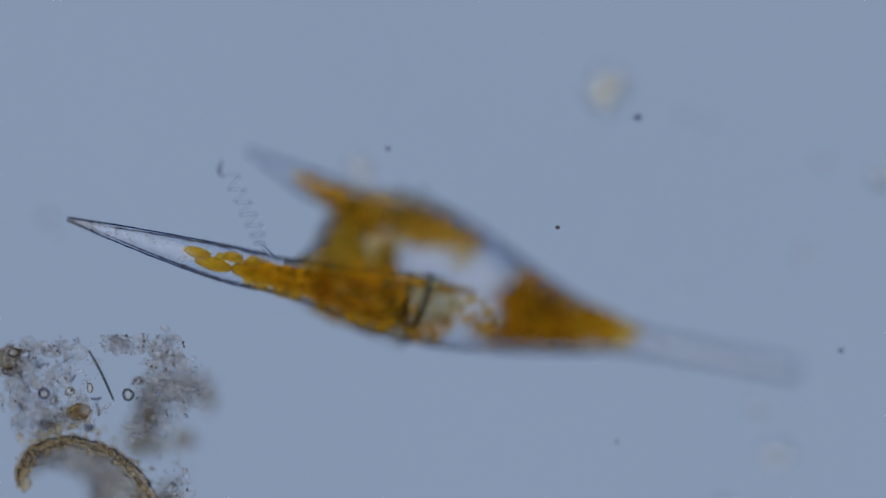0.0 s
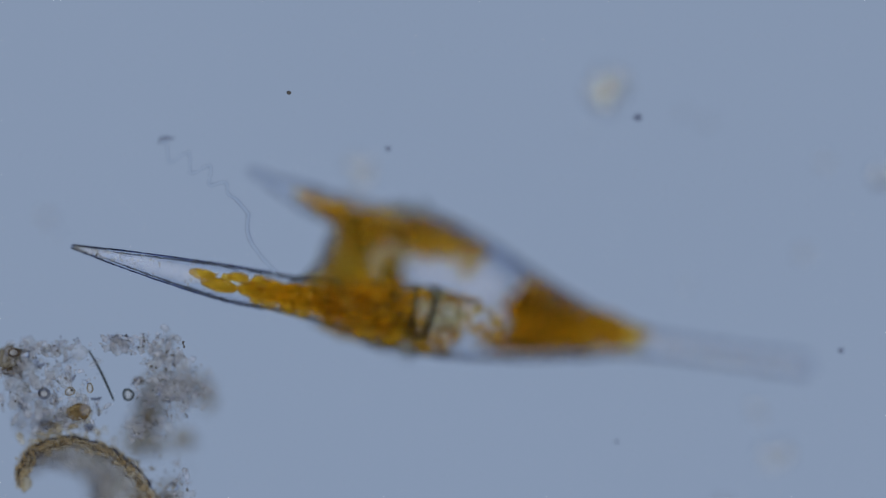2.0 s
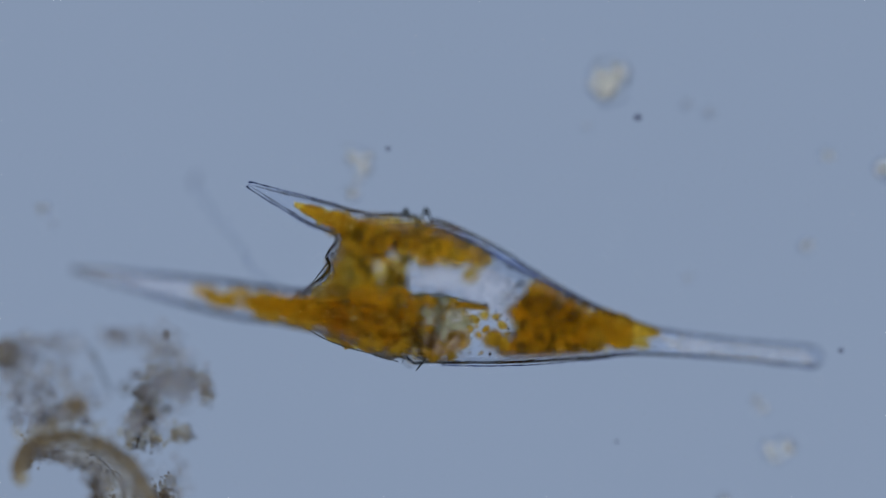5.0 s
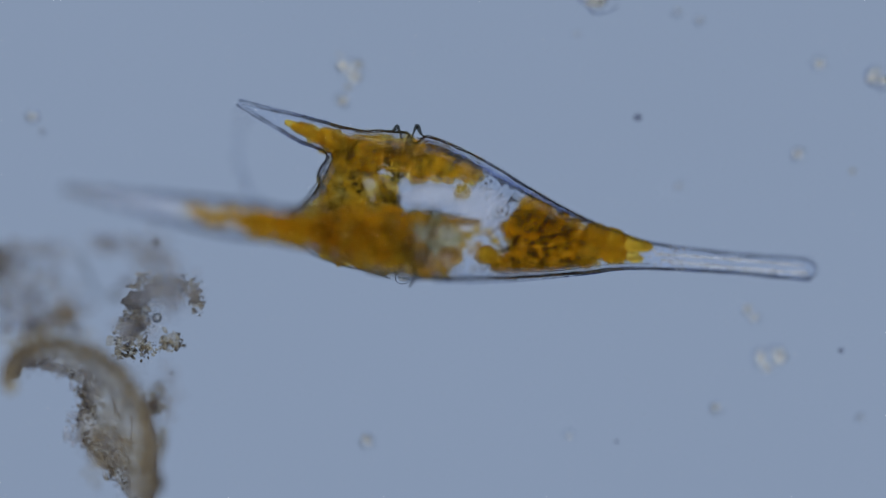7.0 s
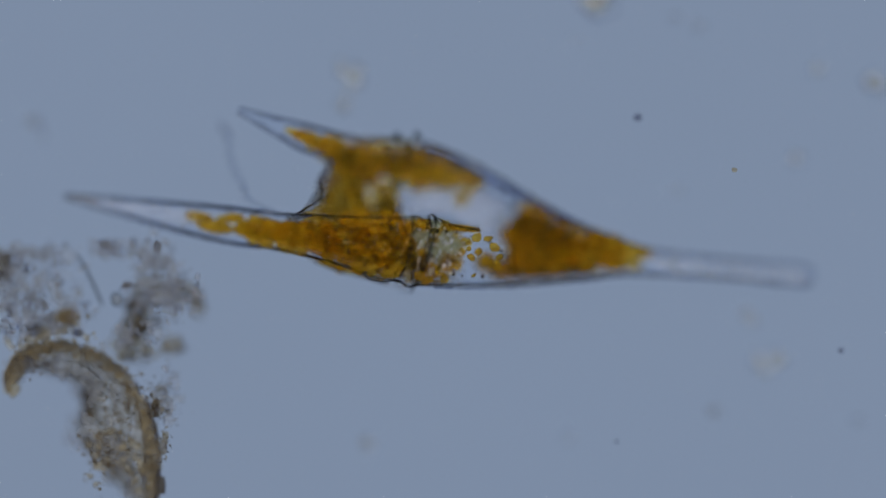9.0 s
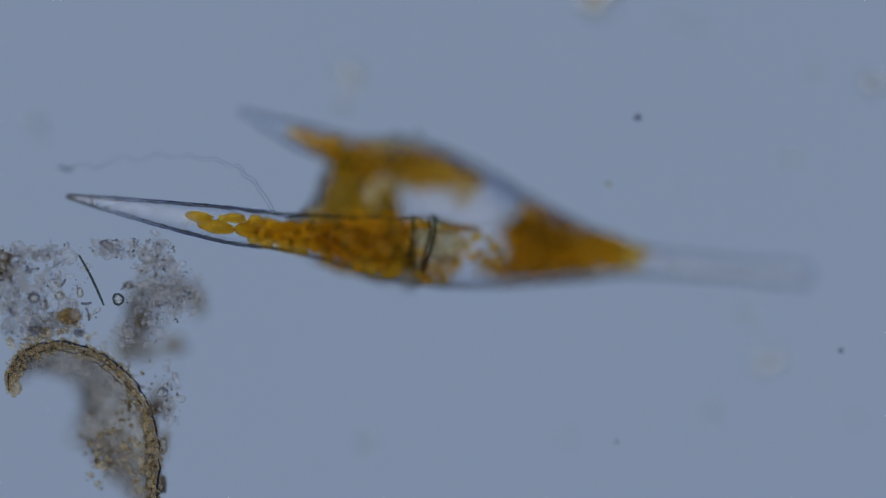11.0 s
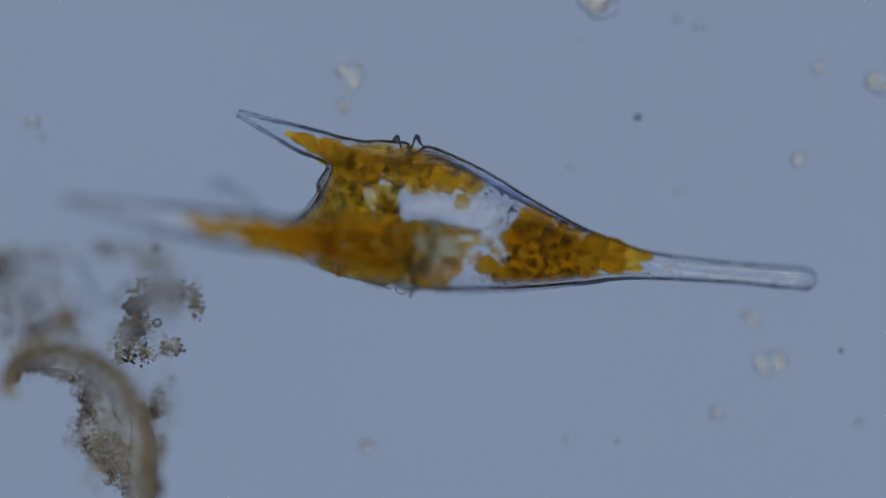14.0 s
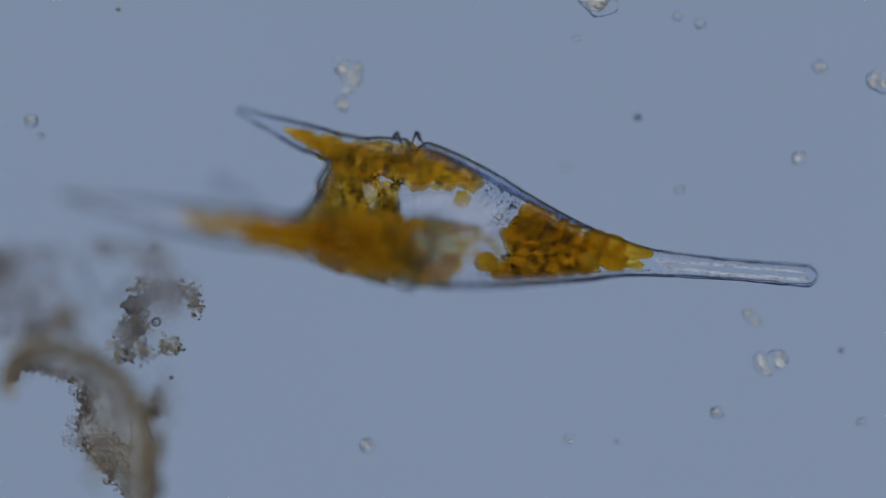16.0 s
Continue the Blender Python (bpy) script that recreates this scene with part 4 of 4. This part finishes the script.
def bits():
    thing("diatom_needle", cord([(140, 452, .040), (160, 488, .040), (175, 520, .0405), (184, 541, .0405)], 2.3), RIM,
          "long dark needle-shaped diatom shell", "diatom")
    for x, y, z, a, b, turn, r, mat in ((193, 437, .037, 19, 5, -34, 2.2, NAVY), (209, 530, .040, 8, 10, 20, 2.6, RIM), (277, 570, .0105, 7, 7, 0, 2.6, RIM),
                                        (61, 528, .044, 9, 7, 0, 3.4, SLATE), (142, 518, .043, 5, 8, 0, 1.6, HUMUS), (107, 524, .044, 8, 7, 0, 1.6, HUMUS),
                                        (288, 790, .037, 7, 13, 4, 1.8, HUMUS), (8, 455, .0455, 9, 7, 0, 2, UMBER), (147, 704, .0092, 9, 9, 0, 3.2, UMBER)):
        hoop = thing("diatom_hoop", loop(x, y, z, a, b, turn, r * 0.8), mat, "small clear oval diatom shell with a dark rim", "diatom", "diatom shells")
        pane = bmesh.new()
        lump(pane, P(x, y, z), (0.85 * a * S, 0.85 * b * S, 1.2 * S), 2, 0.1, x, radians(turn))
        part("shell_face", pane, CORE, hoop, "pale glassy face of the shell")
    for pts, r in (([(51, 481, .045), (56, 478, .045), (62, 475, .045)], 3.0), ([(108, 507, .040), (112, 501, .040), (116, 494, .040)], 2.2),
                   ([(143, 537, .040), (152, 538, .040), (162, 536, .040)], 2.6), ([(152, 546, .039), (156, 555, .039), (158, 566, .039)], 2.0),
                   ([(84, 479, .041), (100, 469, .041), (122, 455, .041)], 0.9), ([(213, 513, .038), (228, 506, .038), (246, 508, .037)], 1.6)):
        thing("diatom_rod", cord(pts, r), SLATE, "short dark blue rod-shaped diatom in the floc", "diatom", "diatom rods")
    for x, y, z, a, b, turn, mat, label in (
            (122, 560, .042, 21, 15, 4, GOLD, "golden-brown rounded algal cell"), (-4, 468, .037, 21, 24, 0, HUMUS, "dark brown crumb at the edge of the floc"),
            (64, 586, .034, 20, 8, 18, SLATE, "dark grey-brown crumb in the pale floc"), (20, 548, .036, 5, 12, 10, SLATE, "dark grey crumb in the pale floc"), (140, 590, .036, 9, 7, 0, SLATE, "dark grey crumb above the flake"),
            (80, 538, .036, 4, 9, 10, UMBER, "dark rod-shaped crumb in the pale floc"), (240, 538, .0105, 25, 15, 14, UMBER, "dark flattened crumb in the brown floc"),
            (250, 586, .012, 9, 7, 20, UMBER, "dark flattened crumb in the brown floc"), (13, 456, .040, 11, 6, 20, UMBER, "dark crumb at the edge of the floc"), (17, 482, .040, 8, 12, 0, UMBER, "dark crumb at the edge of the floc"),
            (0, 490, .039, 13, 7, -10, UMBER, "dark crumb at the edge of the floc"), (302, 669, .004, 4, 3, 0, UMBER, "tiny dark crumb on the slide"), (104, 504, .035, 5, 4, 0, UMBER, "tiny dark crumb in the pale floc"),
            (283, 858, .035, 10, 17, 10, UMBER, "dark crumb under the flake's rim"), (24, 686, .037, 12, 16, 20, GRAIN, "dark knob at the end of the flake"), (226, 505, .036, 9, 6, 10, UMBER, "dark bluish crumb in the pale floc"),
            (278, 437, .026, 6, 9, 0, UMBER, "small dark crumb above the floc"), (190, 436, .030, 12, 5, -20, UMBER, "dark rod-shaped crumb in the pale floc")):
        bm = bmesh.new()
        lump(bm, P(x, y, z), (a * S, b * S, min(a, b) * S * 0.8), 4, 0.20 if mat == GOLD else 0.42, x * 0.37, radians(turn))
        thing("crumb", bm, mat, label, "detritus", "crumbs")


def particles():
    rnd = random.Random(3)
    specs = [  # lumps of one particle: x, y, half-sizes
        ("large clear rounded grain with a yellowish core", [(1062, 4, 32, 26), (1048, -18, 24, 34), (1074, -26, 26, 34), (1058, -6, 34, 30)]),
        ("cluster of clear globules on the slide", [(622, 140, 20, 17), (606, 118, 16, 16), (598, 106, 9, 8), (632, 122, 12, 14), (616, 158, 12, 8)]),
        ("pair of clear globules on the slide", [(1378, 637, 19, 18), (1346, 640, 13, 17), (1356, 656, 16, 10)]),
        ("clear globule with glassy bubbles", [(1550, 142, 18, 17), (1564, 152, 16, 14), (1556, 128, 10, 9)]),
        ("pale smeared globule on the slide", [(1326, 556, 12, 10), (1338, 570, 12, 9)]),
        ("small clear globule on the slide", [(605, 184, 13, 14)]),
    ] + [("small clear globule on the slide", [(x, y, r, r * 0.95)]) for x, y, r in (
        (1452, 118, 13), (53, 213, 12), (1416, 280, 13), (1201, 28, 9), (1022, 65, 7), (649, 789, 13), (1008, 778, 9), (1270, 731, 11),
        (1203, 336, 9), (1526, 748, 8), (70, 240, 6), (1240, 40, 10))]
    for label, lumps in specs:
        bm = bmesh.new()
        for x, y, a, b in lumps:
            h = min(a, b) * S * 0.8
            lump(bm, P(x, y, h + 0.0002), (a * S, b * S, h), 3, 0.22, x * 0.7)
        ob = thing("hyaline_particle", bm, HYALINE, label, "particle", "particles on the slide")
        ob.visible_shadow = False
        if len(lumps) > 1:
            fused(ob, 0.0006, 2)
        # pale lumps put the bright centre a clear globule gathers into colour
        for x, y, a, b in lumps:
            bm = bmesh.new()
            h = min(a, b) * S * 0.8
            for k in range(3 if a > 10 else 1):
                q = 0.34 * a
                lump(bm, P(x + rnd.uniform(-q, q), y + rnd.uniform(-q, q), h), (a * S * 0.50, b * S * 0.46, h * 0.5), 2, 0.8, x + k)
            part("core", bm, CORE, ob, "milky yellowish grainy core, painting in the globule's bright centre")


def speck(name, r, mat, label, seed):
    bm = bmesh.new()
    lump(bm, Vector(), (r * S, r * S * 0.9, r * S * 0.8), 2, 0.4, seed)
    return thing(name, bm, mat, label, "speck")


sheet()
flocs()
bits()
particles()
dust = [(x, y, speck("dust_speck", r, DUST, "tiny dark out-of-place dust speck on the optics", x)) for x, y, r in
        ((1127, 209, 7.5), (1486, 620, 5.5), (1090, 781, 3.2), (687, 264, 5.0))]
dark_mote = speck("drifting_mote", 4.0, UMBER, "tiny dark drifting mote", 2)
green_mote = speck("drifting_mote", 4.5, HUMUS, "tiny greenish-brown drifting mote", 9)
amber_mote = speck("drifting_mote", 5.0, GRAIN, "tiny amber drifting mote", 5)


# ---- moving things ----
CELL_ROWS = [(0.0, 710, 391, 15.9), (0.5, 713, 394, 15.1), (1.0, 716, 402, 14.4), (1.5, 719, 407, 13.9), (2.0, 724, 413, 13.4),
             (2.5, 727, 416, 13.1), (3.0, 730, 420, 12.8), (3.5, 731, 424, 12.6), (4.7, 735, 435, 11.2), (5.8, 739, 449, 10.6),
             (6.5, 740, 454, 10.4), (7.0, 740, 454, 10.3), (7.5, 740, 458, 10.2), (8.0, 740, 459, 10.2), (12.5, 740, 459, 10.2), (13.0, 740, 460, 10.2),
             (13.5, 740, 462, 10.2), (14.0, 740, 463, 10.2), (14.5, 740, 462, 10.2), (15.0, 740, 462, 10.2), (15.5, 740, 460.5, 10.2), (16.0, 740, 459.5, 10.2)]

# seconds, middle and tip of the thread from its root, width of its waves, all in plan units; where along it the waves begin
BEAT = [(0.0, -40, -56, -88, -140, 10, .1), (0.3, -80, -76, -147, -143, 10, .15), (0.6, -92, -92, -195, -172, 12, .35), (0.9, -76, -122, -240, -228, 12, .5),
        (1.0, -104, -136, -258, -212, 12, .5), (1.2, -50, -46, -114, -114, 11, .1), (1.5, -77, -68, -156, -121, 10, .15), (1.8, -76, -94, -205, -172, 12, .4),
        (2.1, -82, -145, -229, -229, 11, .52), (2.4, -75, -105, -156, -174, 11, .5), (2.7, -68, -124, -172, -200, 12, .5), (3.0, -72, -128, -205, -220, 12, .5),
        (3.5, -139, -119, -314, -239, 4, .4), (3.7, -120, -115, -280, -220, 4, .4),
        (5.8, -55, -60, -70, -150, 4, .2), (8.5, -52, -58, -25, -140, 4, .2), (9.0, -60, -60, -76, -140, 4, .2), (9.2, -56, -56, -70, -146, 3, .2),
        (10.2, -90, -90, -240, -110, 3, .2), (11.3, -108, -92, -380, -62, 2, .1), (11.5, -102, -88, -380, -58, 2, .1), (11.7, -110, -88, -340, -60, 3, .1),
        (11.9, -103, -78, -270, -70, 5, .1), (12.1, -130, -50, -270, -55, 8, .1), (12.3, -110, -50, -235, -66, 8, .1), (12.5, -60, -40, -110, -55, 7, .1),
        (12.8, -55, -38, -95, -55, 6, .1), (16.0, -55, -38, -95, -55, 6, .1)]
# seconds, place in the field of view, height
DARK_ROWS = [(0.0, 987, 403, .043), (0.2, 903, 420, .043), (0.6, 616, 341, .043), (0.8, 587, 301, .032), (1.5, 538, 208, .034), (1.8, 517, 179, .044),
             (1.9, 514, 172, .044), (2.5, 497, 123, .043), (3.1, 475, 93, .036), (3.7, 440, 66, .022), (5.0, 400, -60, .030), (16.0, 380, -200, .030)]
AMBER_ROWS = [(0.0, 1720, 400, .028), (6.0, 1640, 440, .028), (7.5, 1420, 300, .028), (8.6, 1303, 301, .028), (9.2, 1297, 301, .028), (11.3, 1053, 327, .028), (11.5, 1045, 320, .028),
              (12.1, 1041, 320, .028), (12.5, 1033, 291, .028), (13.1, 1020, 293, .028), (16.0, 1000, 296, .028)]

GREEN_ROWS = [(0.0, 175, -260, .012), (14.5, 184, -60, .012), (15.5, 196, 20, .012), (16.0, 210, 18, .012)]


def thread_rows(times):
    """The pose of every piece of the thread at each time, in the cell's space."""
    keys = np.array(BEAT)
    rows = [[] for _ in range(SEGMENTS)]
    base = P(*FLAG_BASE) - PIVOT
    for t in times:
        mx, my, tx, ty, amp, calm = (float(np.interp(t, keys[:, 0], keys[:, k])) for k in range(1, 7))
        cx, cy = 2 * mx - 0.5 * tx, 2 * my - 0.5 * ty

        def at(u):
            x, y = 2 * u * (1 - u) * cx + u * u * tx, 2 * u * (1 - u) * cy + u * u * ty
            dx, dy = 2 * (1 - 2 * u) * cx + 2 * u * tx, 2 * (1 - 2 * u) * cy + 2 * u * ty
            d = math.hypot(dx, dy) or 1
            w = 1.3 * amp * min(1, max(0, (u - calm) * 5)) * math.sin(2 * math.pi * (u * 7.8 - 2.7 * t))
            x -= 26 * min(1, 2.2 * calm) * math.sin(math.pi * min(1, u / 0.38))      # it leaves its root along the horn
            return Vector((x - dy / d * w, -(y + dx / d * w), 0)) * S + Vector((0, 0, 0.0075 * u))

        for i in range(SEGMENTS):
            a, b = at(i / SEGMENTS), at((i + 1) / SEGMENTS)
            d = b - a
            turn = math.degrees(math.atan2(d.y, d.x))
            p = base + (a + b) / 2
            old = rows[i][-1][2] if rows[i] else turn
            turn = old + max(-80, min(80, (turn - old + 90) % 180 - 90))
            rows[i].append((t, p, turn))
    return rows


def enlarge():
    for ob in scene.objects:
        if ob.parent is None and ob.type in {"MESH", "EMPTY"}:
            ob.location = ob.location * GROW
            ob.scale = ob.scale * GROW


def motions():
    rows = []
    for t, x, y, a in CELL_ROWS:
        p = P(x, y, PIVOT.z)
        rows.append((t, pose(*(p * GROW), 0, 0, 10.2 - a)))
    walk(cell, rows)
    times = ([k / 10 for k in range(0, 38)] + [4.4, 5.1, 5.8, 6.5, 7.2, 7.9] + [k / 10 for k in range(85, 93)] + [9.9, 10.6]
             + [k / 10 for k in range(113, 129)] + [13.5, 14.5, 16.0])
    beat = thread_rows(times)
    for ob, keys in zip(thread + [thread_end], beat + beat[-1:]):
        walk(ob, [(t, pose(*p, 0, 0, turn)) for t, p, turn in keys])
    for x, y, ob in dust:
        walk(ob, [(t, Matrix.Translation(P(x - dx, y - dy, z + 0.009) * GROW)) for t, dx, dy, z in STAGE])
    stage = np.array(STAGE)
    for ob, keys in ((dark_mote, DARK_ROWS), (amber_mote, AMBER_ROWS), (green_mote, GREEN_ROWS)):
        walk(ob, [(t, Matrix.Translation(P(x - float(np.interp(t, stage[:, 0], stage[:, 1])),
                                           y - float(np.interp(t, stage[:, 0], stage[:, 2])), z) * GROW)) for t, x, y, z in keys])


enlarge()
motions()
